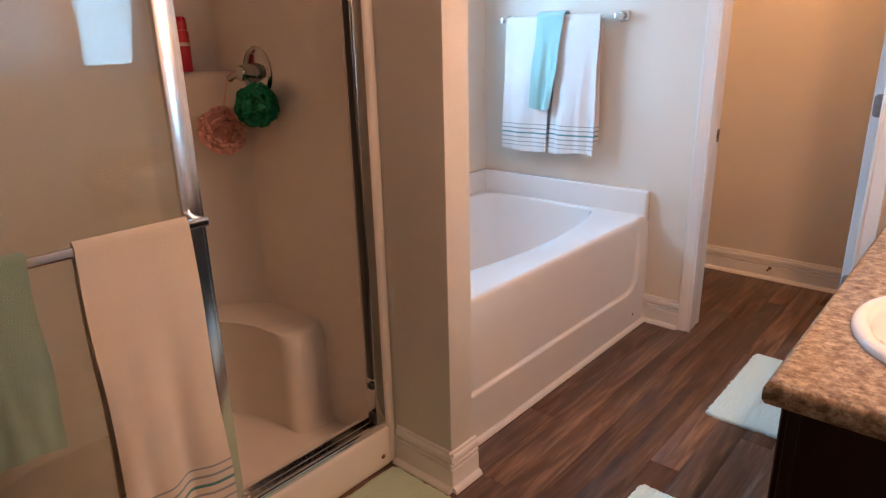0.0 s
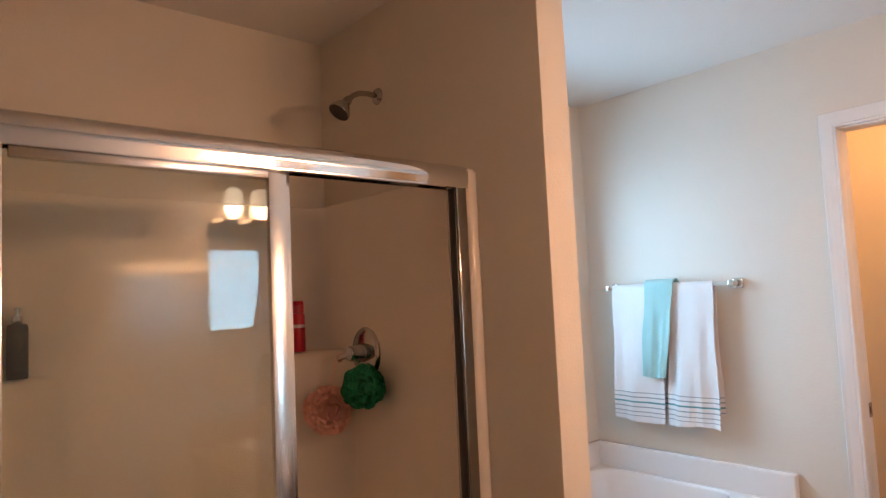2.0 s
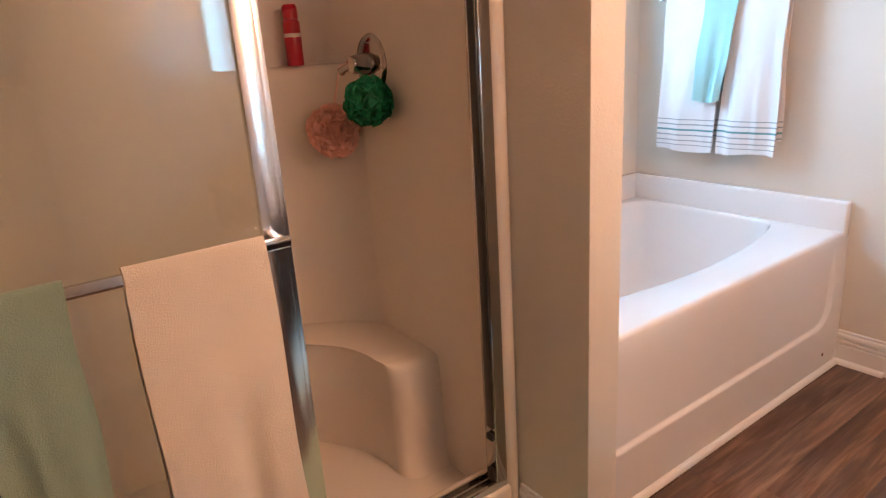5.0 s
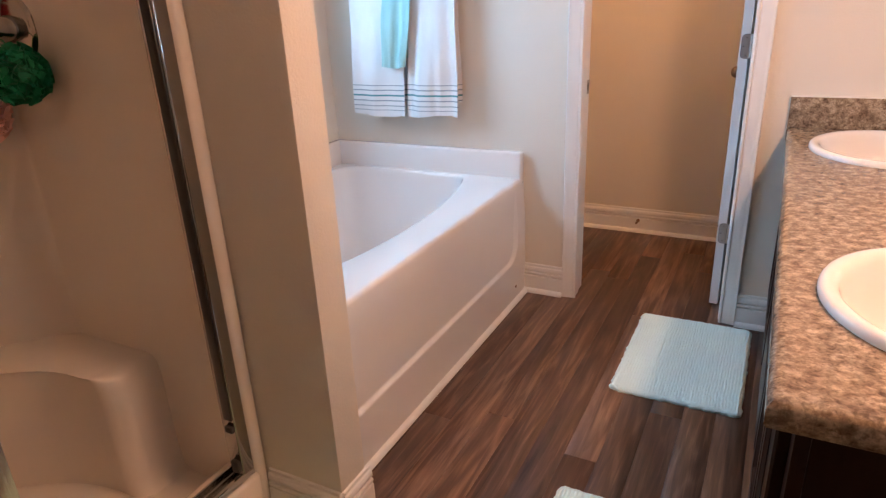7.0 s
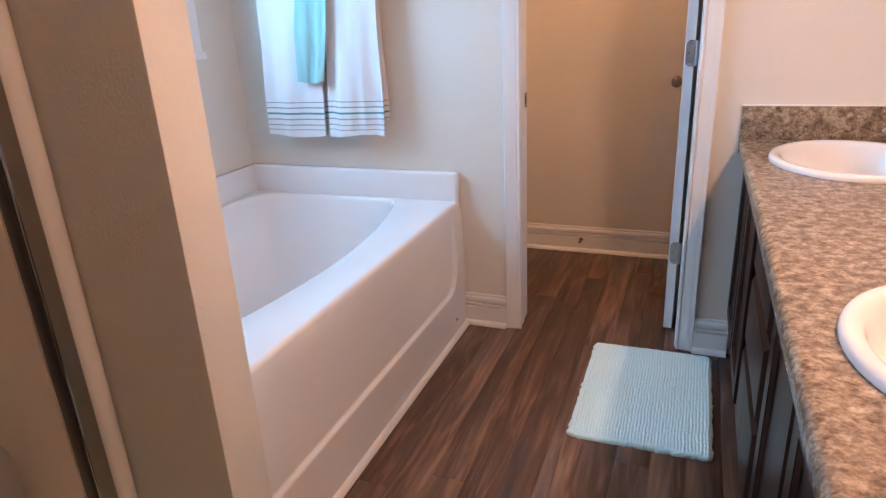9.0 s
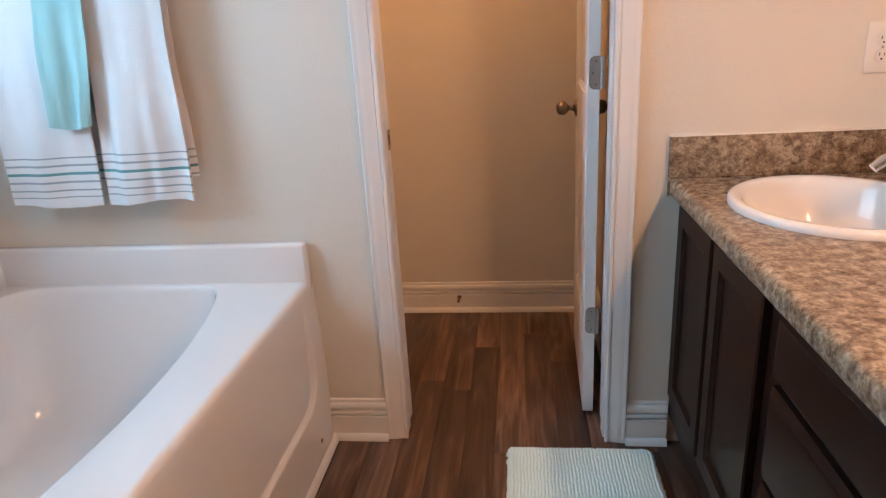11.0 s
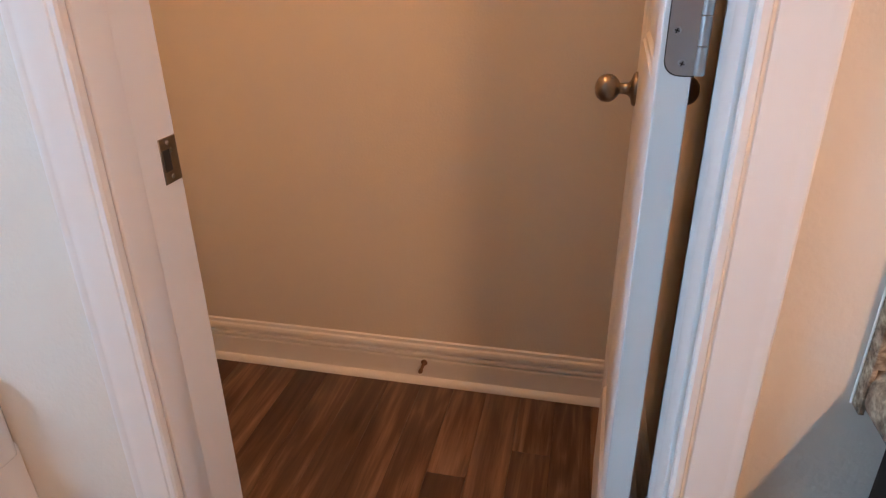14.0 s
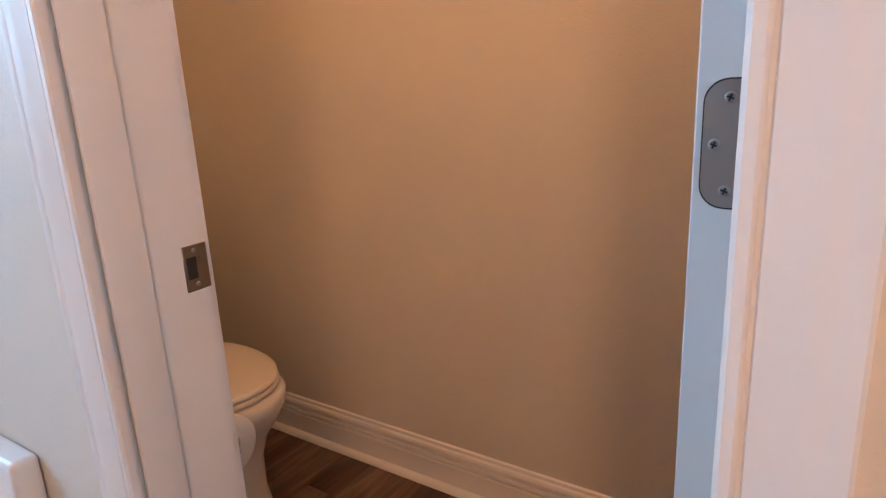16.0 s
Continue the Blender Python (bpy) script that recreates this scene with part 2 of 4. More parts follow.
def striped_terry(name, colour, bands):
    """White terry with woven bands; bands are (height, half width, colour) above the towel's lower hem."""
    m, nt, b = nodes_of(name)
    n, l = nt.nodes, nt.links
    tc = n.new("ShaderNodeTexCoord")
    sep = n.new("ShaderNodeSeparateXYZ")
    l.new(tc.outputs["Object"], sep.inputs[0])
    nz = n.new("ShaderNodeTexNoise")
    nz.inputs["Scale"].default_value, nz.inputs["Detail"].default_value = 420, 3
    l.new(tc.outputs["Object"], nz.inputs[0])
    blot = n.new("ShaderNodeTexNoise")
    blot.inputs["Scale"].default_value = 9
    l.new(tc.outputs["Object"], blot.inputs[0])
    base = n.new("ShaderNodeMix")
    base.data_type = "RGBA"
    base.inputs[6].default_value = (*[c * 0.93 for c in colour], 1)
    base.inputs[7].default_value = (*[min(1, c * 1.05) for c in colour], 1)
    l.new(blot.outputs[0], base.inputs[0])
    last = base.outputs[2]
    for z, h, c in bands:
        cmp = n.new("ShaderNodeMath")
        cmp.operation = "COMPARE"
        l.new(sep.outputs[2], cmp.inputs[0])
        cmp.inputs[1].default_value, cmp.inputs[2].default_value = z, h
        mx = n.new("ShaderNodeMix")
        mx.data_type = "RGBA"
        l.new(cmp.outputs[0], mx.inputs[0])
        l.new(last, mx.inputs[6])
        mx.inputs[7].default_value = (*c, 1)
        last = mx.outputs[2]
    l.new(last, b.inputs["Base Color"])
    b.inputs["Roughness"].default_value = 0.95
    b.inputs["Specular IOR Level"].default_value = 0.1
    b.inputs["Sheen Weight"].default_value = 0.4
    bp = n.new("ShaderNodeBump")
    bp.inputs["Strength"].default_value, bp.inputs["Distance"].default_value = 0.8, 0.003
    l.new(nz.outputs[0], bp.inputs["Height"])
    l.new(bp.outputs[0], b.inputs["Normal"])
    return m


GREY_BAND, TEAL_BAND = (0.34, 0.38, 0.40), (0.12, 0.30, 0.31)
TERRY_WALL = striped_terry("white_striped_terry", (0.78, 0.775, 0.77), [
    (0.140, 0.0022, GREY_BAND), (0.118, 0.0030, GREY_BAND), (0.094, 0.0040, TEAL_BAND), (0.070, 0.0030, GREY_BAND), (0.046, 0.0024, GREY_BAND), (0.026, 0.0018, GREY_BAND)])
TERRY_SHOWER = striped_terry("cream_striped_terry", (0.84, 0.755, 0.63), [
    (0.150, 0.0025, GREY_BAND), (0.125, 0.0035, GREY_BAND), (0.098, 0.0045, TEAL_BAND), (0.072, 0.0035, GREY_BAND), (0.045, 0.0025, GREY_BAND)])

# ---- mesh helpers ----


def box(bm, x0, x1, y0, y1, z0, z1, bevel=0.0, segs=2):
    vs = [bm.verts.new((x, y, z)) for z in (z0, z1) for y in (y0, y1) for x in (x0, x1)]
    fs = [bm.faces.new([vs[i] for i in f]) for f in ((0, 2, 3, 1), (4, 5, 7, 6), (0, 1, 5, 4), (2, 6, 7, 3), (0, 4, 6, 2), (1, 3, 7, 5))]
    if bevel:
        edges = list({e for f in fs for e in f.edges})
        bmesh.ops.bevel(bm, geom=edges, offset=bevel, segments=segs, affect="EDGES", profile=0.5, clamp_overlap=True)
    return bm


def finish(name, bm, material, sharp=38.0):
    bmesh.ops.recalc_face_normals(bm, faces=bm.faces)
    me = bpy.data.meshes.new(name)
    bm.to_mesh(me)
    bm.free()
    me.materials.append(material)
    me.shade_smooth()
    me.set_sharp_from_angle(angle=radians(sharp))
    return me


def part(name, bm, material, parent, label="", sharp=38.0):
    """One mesh object under a thing or a part; its coordinates are the world's."""
    ob = new(name, finish(name, bm, material, sharp))
    ob.parent = parent
    if parent.parent is None:
        ob.matrix_parent_inverse = Matrix.Translation(parent.location).inverted()
    if label:
        ob["label"] = label
    return ob


def thing(name, at, label, category, group=""):
    ob = new(name)
    ob.empty_display_size = 0.05
    ob.location = at
    return tagged(ob, label, category, group)


def solid(name, bm, material, label, category, group="", kind="", sharp=38.0):
    return tagged(new(name, finish(name, bm, material, sharp)), label, category, group, kind)


def extrude_profile(bm, prof, a, b, n):
    """A profile of (distance out along n, height) carried along the floor line from a to b."""
    ends = []
    for p in (a, b):
        ends.append([bm.verts.new((p[0] + n[0] * d, p[1] + n[1] * d, z)) for d, z in prof])
    k = len(prof)
    for i in range(k):
        j = (i + 1) % k
        bm.faces.new((ends[0][i], ends[0][j], ends[1][j], ends[1][i]))
    bm.faces.new(ends[0])
    bm.faces.new(list(reversed(ends[1])))
    return bm


def lathe(bm, prof, segs, m=None, sx=1.0, sy=1.0):
    """Turns (radius, height) about z, then moves it by m."""
    m = m or Matrix.Identity(4)
    rings = []
    for r, z in prof:
        if r < 1e-6:
            rings.append([bm.verts.new(m @ Vector((0, 0, z)))])
        else:
            rings.append([bm.verts.new(m @ Vector((sx * r * math.cos(2 * math.pi * i / segs), sy * r * math.sin(2 * math.pi * i / segs), z))) for i in range(segs)])
    for a, b in zip(rings, rings[1:]):
        for i in range(segs):
            j = (i + 1) % segs
            q = [a[i % len(a)], a[j % len(a)], b[j % len(b)], b[i % len(b)]]
            q = [v for k, v in enumerate(q) if v not in q[:k]]
            if len(q) > 2:
                bm.faces.new(q)
    return bm


def tube(bm, pts, r, segs=12, cap=True):
    pts = [Vector(p) for p in pts]
    rings = []
    side = None
    for i, p in enumerate(pts):
        d = (pts[min(i + 1, len(pts) - 1)] - pts[max(i - 1, 0)]).normalized()
        if side is None:
            side = d.orthogonal().normalized()
        side = (side - d * side.dot(d)).normalized()
        up = d.cross(side)
        rr = r[i] if isinstance(r, (list, tuple)) else r
        rings.append([bm.verts.new(p + rr * (math.cos(2 * math.pi * k / segs) * side + math.sin(2 * math.pi * k / segs) * up)) for k in range(segs)])
    for a, b in zip(rings, rings[1:]):
        for k in range(segs):
            j = (k + 1) % segs
            bm.faces.new((a[k], a[j], b[j], b[k]))
    if cap:
        bm.faces.new(list(reversed(rings[0])))
        bm.faces.new(rings[-1])
    return bm


def ring_faces(bm, a, b):
    for i in range(len(a)):
        j = (i + 1) % len(a)
        bm.faces.new((a[i], a[j], b[j], b[i]))


def smoothstep(a, b, x):
    t = min(1.0, max(0.0, (x - a) / (b - a)))
    return t * t * (3 - 2 * t)


# ---- the shell ----
XW, XE, YS, YN, YC, YB, H = -2.34, 0.29, -1.30, 2.99, 3.133, 4.00, 2.53
WX, WY0, WY1 = -1.203, 1.335, 1.445
SX, SY0 = -1.455, 0.115
OX0, OX1, OZ = -1.063, -0.419, 2.122
WIN = (1.80, 2.70, 1.20, 2.06)

bm = bmesh.new()
box(bm, XW - 0.1, OX0 - 0.02, YN, YC, 0, H)
box(bm, OX1 + 0.02, XE + 0.1, YN, YC, 0, H)
box(bm, OX0 - 0.02, OX1 + 0.02, YN, YC, OZ + 0.02, H)
solid("wall_north", bm, WALL, "greige painted drywall with a doorway to the toilet room", "wall", kind="structure")
bm = bmesh.new()
box(bm, XW - 0.1, XW, YS - 0.1, WIN[0], 0, H)
box(bm, XW - 0.1, XW, WIN[1], YN, 0, H)
box(bm, XW - 0.1, XW, YC, YB + 0.1, 0, H)
box(bm, XW - 0.1, XW, WIN[0], WIN[1], 0, WIN[2])
box(bm, XW - 0.1, XW, WIN[0], WIN[1], WIN[3], H)
solid("wall_west", bm, WALL, "greige painted outer wall with a window above the tub", "wall", kind="structure")
solid("wall_east", box(bmesh.new(), XE, XE + 0.1, YS - 0.1, YN, 0, H), WALL, "greige painted wall behind the vanity and mirror", "wall", kind="structure")
solid("wall_south", box(bmesh.new(), XW, XE, YS - 0.1, YS, 0, H), WALL, "plain greige painted wall", "wall", kind="structure")
solid("wall_wing", box(bmesh.new(), XW, WX, WY0, WY1, 0, H, 0.004), WALL, "greige painted stub wall between shower and tub", "wall", kind="structure")
solid("wall_shower_side", box(bmesh.new(), XW, SX, SY0 - 0.11, SY0, 0, H), WALL, "greige painted wall beside the shower stall", "wall", kind="structure")
solid("wall_shower_front", box(bmesh.new(), SX - 0.1, SX, YS, SY0 - 0.11, 0, H), WALL, "greige painted wall beyond the shower stall", "wall", kind="structure")
solid("wall_toilet_back", box(bmesh.new(), XW, -0.24, YB, YB + 0.1, 0, H), WALL, "greige painted back wall of the toilet room", "wall", kind="structure")
solid("wall_toilet_side", box(bmesh.new(), -0.34, -0.24, YC, YB, 0, H), WALL, "greige painted side wall of the toilet room", "wall", kind="structure")
bm = box(bmesh.new(), XW - 0.1, XE + 0.1, YS - 0.1, YB + 0.1, H, H + 0.1)
solid("ceiling", bm, CEIL, "flat white painted ceiling", "ceiling", kind="structure")
floor = solid("floor", box(bmesh.new(), XW - 0.1, XE + 0.1, YS - 0.1, YB + 0.1, -0.12, -0.0062), CAULK, "dark brown oak-look vinyl plank floor", "floor", kind="structure")
outside = solid("ground", box(bmesh.new(), -60, -2.5, -50, 50, -0.6, -0.3), paint("lawn", (0.06, 0.10, 0.035), 0.9, 0.3, 2, 0.5, 60, bump=0.5, depth=0.02), "green lawn outside the window", "ground", kind="structure")

BASE = [(0, 0), (0.0150, 0), (0.0150, 0.0800), (0.0135, 0.0835), (0.0045, 0.0845), (0.0045, 0.0890), (0.0140, 0.0905), (0.0150, 0.0950), (0.0140, 0.1005), (0.0045, 0.1020), (0.0045, 0.1065), (0.0130, 0.1085), (0.0135, 0.1190), (0.0110, 0.1270), (0.0060, 0.1310), (0.0055, 0.1405), (0, 0.1440)]
SHOE = [(0.0142, 0), (0.032, 0), (0.0305, 0.008), (0.026, 0.015), (0.020, 0.0185), (0.0142, 0.020)]


def skirting(a, b, n):
    o = solid("baseboard", extrude_profile(bmesh.new(), BASE, a, b, n), TRIM, "white stepped wooden baseboard along the wall", "baseboard", "baseboards", "structure", 20)
    s = part("shoe_moulding", extrude_profile(bmesh.new(), SHOE, a, b, n), TRIM, o, sharp=50)
    return o


CASE_L, CASE_R = -1.116, -0.359
skirting((-1.306, YN), (CASE_L + 0.001, YN), (0, -1))
skirting((CASE_R - 0.001, YN), (-0.236, YN), (0, -1))
skirting((WX + 0.013, WY0), (SX + 0.004, WY0), (0, -1))
skirting((WX, WY0 - 0.013), (WX, WY1 + 0.013), (1, 0))
skirting((-0.342, YB), (XW, YB), (0, -1))
skirting((XW, YB - 0.02), (XW, YC + 0.02), (1, 0))
skirting((-1.15, YC), (XW, YC), (0, 1))
skirting((-0.34, YC + 0.02), (-0.34, YB - 0.02), (-1, 0))
skirting((XE, YS + 0.02), (XE, 1.09), (-1, 0))
skirting((XE - 0.02, YS), (SX + 0.02, YS), (0, 1))
skirting((SX, YS + 0.02), (SX, SY0 - 0.12), (1, 0))
SHOE2 = [(d - 0.0142, z) for d, z in SHOE]
solid("trim", extrude_profile(bmesh.new(), SHOE2, (-1.299, WY1 + 0.028), (-1.299, YN - 0.02), (1, 0)), TRIM, "white quarter-round trim along the tub apron", "trim", kind="structure", sharp=50)

# door frame: jambs, stops and stepped casing
frame_door = solid("door_frame", box(box(box(bmesh.new(), OX0 - 0.02, OX0, YN + 0.001, YC - 0.001, 0, OZ), OX1, OX1 + 0.02, YN + 0.001, YC - 0.001, 0, OZ), OX0 - 0.02, OX1 + 0.02, YN + 0.001, YC - 0.001, OZ, OZ + 0.019),
                   TRIM, "white painted wooden door jamb", "door frame", kind="structure")
bm = bmesh.new()
box(bm, OX0, OX0 + 0.008, 3.000, 3.052, 0, OZ, 0.0035)
box(bm, OX1 - 0.008, OX1, 3.000, 3.052, 0, OZ, 0.0035)
box(bm, OX0 + 0.008, OX1 - 0.008, 3.000, 3.052, OZ - 0.008, OZ, 0.0035)
part("door_stop_strip", bm, TRIM, frame_door)
CASING = [(0.0, 0.0), (0.0, 0.0100), (0.003, 0.0125), (0.009, 0.0128), (0.0105, 0.0112), (0.0113, 0.0090), (0.0136, 0.0090), (0.0150, 0.0112), (0.024, 0.0122), (0.036, 0.0142), (0.0465, 0.0160), (0.0500, 0.0157), (0.0520, 0.0160), (0.0560, 0.0174), (0.0615, 0.0174), (0.0640, 0.0150), (0.0640, 0.0)]


def casing(y, ny, x0, x1, z1):
    """A mitred three-sided frame; the profile runs outwards from the opening's edge."""
    bm = bmesh.new()
    rows = []
    for u, v in CASING:
        yy = y + ny * v
        rows.append([bm.verts.new(p) for p in ((x0 - u, yy, 0), (x0 - u, yy, z1 + u), (x1 + u, yy, z1 + u), (x1 + u, yy, 0))])
    k = len(rows)
    for i in range(k):
        for s in range(3):
            bm.faces.new((rows[i][s], rows[i][s + 1], rows[(i + 1) % k][s + 1], rows[(i + 1) % k][s]))
    bm.faces.new([r[0] for r in rows])
    bm.faces.new([r[3] for r in rows])
    return bm


part("casing", casing(YN, -1, OX0 + 0.011, OX1 - 0.004, OZ - 0.001), TRIM, frame_door, sharp=25)
part("casing", casing(YC, 1, OX0 - 0.006, OX1 + 0.006, OZ + 0.006), TRIM, frame_door, sharp=25)
bm = box(bmesh.new(), OX0 - 0.001, OX0 + 0.0015, 3.099, 3.1335, 0.930, 0.989, 0.0006, 1)
strike = part("strike_plate", bm, NICKEL, frame_door, "brushed nickel strike plate")
# Flat dark plate on the strike paints the shade of the latch hole.
part("latch_hole_shade", box(bmesh.new(), OX0 + 0.0014, OX0 + 0.0021, 3.1025, 3.1165, 0.946, 0.974, 0.0003, 1), BLACKISH, strike)
bm = bmesh.new()
for z in (0.938, 0.982):
    lathe(bm, [(0.0, 0.0012), (0.0025, 0.0009), (0.0034, 0.0)], 12, pose(OX0 + 0.0015, 3.115, z, 0, 90, 0))
part("screw", bm, STEEL, strike)

# window above the tub
win = solid("window_1", box(box(box(box(bmesh.new(), XW - 0.075, XW - 0.035, WIN[0] + 0.012, WIN[0] + 0.05, WIN[2] + 0.012, WIN[3] - 0.012, 0.004), XW - 0.075, XW - 0.035, WIN[1] - 0.05, WIN[1] - 0.012, WIN[2] + 0.012, WIN[3] - 0.012, 0.004),
            XW - 0.074, XW - 0.036, WIN[0] + 0.05, WIN[1] - 0.05, WIN[2] + 0.012, WIN[2] + 0.05, 0.004), XW - 0.074, XW - 0.036, WIN[0] + 0.05, WIN[1] - 0.05, WIN[3] - 0.05, WIN[3] - 0.012, 0.004),
            TRIM, "white framed window above the tub", "window", kind="structure")
p = part("pane", box(bmesh.new(), XW - 0.058, XW - 0.054, WIN[0] + 0.05, WIN[1] - 0.05, WIN[2] + 0.05, WIN[3] - 0.05), GLASS, win)
p.visible_shadow = False
part("reveal", box(box(box(box(bmesh.new(), XW - 0.1, XW + 0.0, WIN[0], WIN[0] + 0.012, WIN[2], WIN[3]), XW - 0.1, XW, WIN[1] - 0.012, WIN[1], WIN[2], WIN[3]), XW - 0.1, XW, WIN[0] + 0.012, WIN[1] - 0.012, WIN[3] - 0.012, WIN[3]),
     XW - 0.1, XW, WIN[0] + 0.012, WIN[1] - 0.012, WIN[2], WIN[2] + 0.012), TRIM, win)
bm = bmesh.new()
for y0, y1, z0, z1 in ((WIN[0] - 0.06, WIN[0] + 0.004, WIN[2] - 0.0, WIN[3] + 0.06), (WIN[1] - 0.004, WIN[1] + 0.06, WIN[2] - 0.0, WIN[3] + 0.06), (WIN[0] + 0.004, WIN[1] - 0.004, WIN[3] - 0.004, WIN[3] + 0.06), (WIN[0] - 0.08, WIN[1] + 0.08, WIN[2] - 0.03, WIN[2] - 0.0)):
    box(bm, XW, XW + 0.016, y0, y1, z0, z1, 0.003)
part("window_casing", bm, TRIM, win)

# ---- toilet-room door ----
DA = -2.0
DW, DT, DH = 0.605, 0.035, 2.045
DOOR = pose(-0.477, 3.134, 0.012, 0, 0, DA)


def door_part(name, bm, material, parent, label="", sharp=38.0):
    bm.transform(DOOR)
    return part(name, bm, material, parent, label, sharp)


door = thing("door_1", (-0.46, 3.136, 0), "white two-panel interior door standing open into the toilet room", "door")
door["kind"] = "structure"
ST, PANELS = 0.102, ((0.30, 0.835), (1.045, 1.925))
bm = bmesh.new()
box(bm, 0, DT, 0, ST, 0, DH, 0.0015, 1)
box(bm, 0, DT, DW - ST, DW, 0, DH, 0.0015, 1)
for z0, z1 in ((0, PANELS[0][0]), (PANELS[0][1], PANELS[1][0]), (PANELS[1][1], DH)):
    box(bm, 0.0002, DT - 0.0002, ST - 0.001, DW - ST + 0.001, z0, z1)
door_part("slab", bm, TRIM, door)
for z0, z1 in PANELS:
    bm = bmesh.new()
    box(bm, 0.011, DT - 0.011, ST - 0.002, DW - ST + 0.002, z0 - 0.002, z1 + 0.002)
    for xo, s in ((0.0, 1), (DT, -1)):
        rings = []
        for ins, dep in ((-0.001, 0.0004), (0.004, 0.0035), (0.010, 0.004), (0.016, 0.0095), (0.026, 0.0095), (0.055, 0.004), (0.058, 0.0038)):
            rings.append([bm.verts.new((xo + s * dep, y, z)) for y, z in ((ST + ins, z0 + ins), (DW - ST - ins, z0 + ins), (DW - ST - ins, z1 - ins), (ST + ins, z1 - ins))])
        for a, b in zip(rings, rings[1:]):
            for i in range(4):
                j = (i + 1) % 4
                bm.faces.new((a[i], a[j], b[j], b[i]))
        bm.faces.new(rings[-1])
    door_part("panel", bm, TRIM, door, sharp=15)
for s, x0 in ((-1, 0.0), (1, DT)):
    kb = bmesh.new()
    lathe(kb, [(0.0, 0.0), (0.031, 0.0), (0.0315, 0.003), (0.029, 0.007), (0.017, 0.0105), (0.0120, 0.015), (0.0100, 0.022), (0.0105, 0.030), (0.0165, 0.034), (0.0225, 0.040), (0.0258, 0.048), (0.0262, 0.055), (0.0245, 0.0625), (0.0195, 0.0695), (0.0110, 0.0745), (0.0, 0.076)], 32,
          pose(x0, DW - 0.066, 0.952, 0, 90 * s, 0))
    door_part("door_knob", kb, NICKEL, door, "round brushed nickel knob", 60)
door_part("latch_plate", box(bmesh.new(), 0.006, 0.029, DW - 0.0005, DW + 0.001, 0.915, 0.972, 0.0004, 1), NICKEL, door)


def hinge(z0):
    """A leaf with round corners let into the door's edge, with three screws and a knuckle."""
    bm = bmesh.new()
    x0, x1, z1, r = 0.0065, DT + 0.001, z0 + 0.089, 0.016
    pts = [(x1, z0), (x1, z1)]
    pts += [(x0 + r - r * math.sin(a), z1 - r + r * math.cos(a)) for a in (math.pi / 2 * i / 7 for i in range(8))]
    pts += [(x0 + r - r * math.cos(a), z0 + r - r * math.sin(a)) for a in (math.pi / 2 * i / 7 for i in range(8))]
    front = [bm.verts.new((x, -0.0012, z)) for x, z in pts]
    back = [bm.verts.new((x, 0.001, z)) for x, z in pts]
    bm.faces.new(front)
    bm.faces.new(list(reversed(back)))
    for i in range(len(pts)):
        j = (i + 1) % len(pts)
        bm.faces.new((front[i], front[j], back[j], back[i]))
    leaf = door_part("hinge", bm, STEEL, door, "dull steel butt hinge")
    # Thin dark plate behind the leaf paints the shadowed gap around it.
    mb = bmesh.new()
    cx, cz = (x0 + x1) / 2, (z0 + z1) / 2
    lip = [((x - cx) * 1.07 + cx, (z - cz) * 1.028 + cz) for x, z in pts]
    rims = [[mb.verts.new((x, y, z)) for x, z in lip] for y in (-0.0005, 0.0008)]
    mb.faces.new(rims[0])
    mb.faces.new(list(reversed(rims[1])))
    ring_faces(mb, rims[0], rims[1])
    mb.transform(DOOR)
    mo = new("mortise_shade", finish("mortise_shade", mb, BLACKISH))
    mo.parent = leaf
    kb = bmesh.new()
    for i in range(3):
        lathe(kb, [(0.0, i * 0.0297 + 0.0004), (0.0055, i * 0.0297 + 0.0004), (0.0055, i * 0.0297 + 0.0290), (0.0, i * 0.0297 + 0.0290)], 14, Matrix.Translation((DT + 0.0065, -0.001, z0)))
    kb.transform(DOOR)
    k = new("knuckle", finish("knuckle", kb, STEEL))
    k.parent = leaf
    for dx, dz in ((0.0235, 0.012), (0.0145, 0.0445), (0.0235, 0.077)):
        sb = lathe(bmesh.new(), [(0.0, 0.0014), (0.0012, 0.0014), (0.0028, 0.0022), (0.0040, 0.0018), (0.0044, 0.0010)], 16, pose(dx, 0.0, z0 + dz, 90, 0, 0))
        sb.transform(DOOR)
        so = new("screw", finish("screw", sb, STEEL))
        so.parent = leaf
        # Raised dark cross paints the shade in the screw's recess.
        cb = bmesh.new()
        box(cb, -0.0026, 0.0026, -0.0030, -0.0021, -0.0006, 0.0006)
        box(cb, -0.0006, 0.0006, -0.0029, -0.0021, -0.0026, 0.0026)
        cb.transform(DOOR @ pose(dx, 0, z0 + dz) @ pose(0, 0, 0, 0, 20, 0))
        co = new("screw_slot_shade", finish("screw_slot_shade", cb, BLACKISH))
        co.parent = leaf


for z0 in (0.293, 1.066, 1.813):
    hinge(z0)

# ---- tub ----
TX, TZ, TC = -1.312, 0.567, (-1.87, 2.218)
tub = thing("bathtub", (-1.8, 2.2, 0), "glossy white acrylic alcove tub with a raised rear lip", "bathtub")


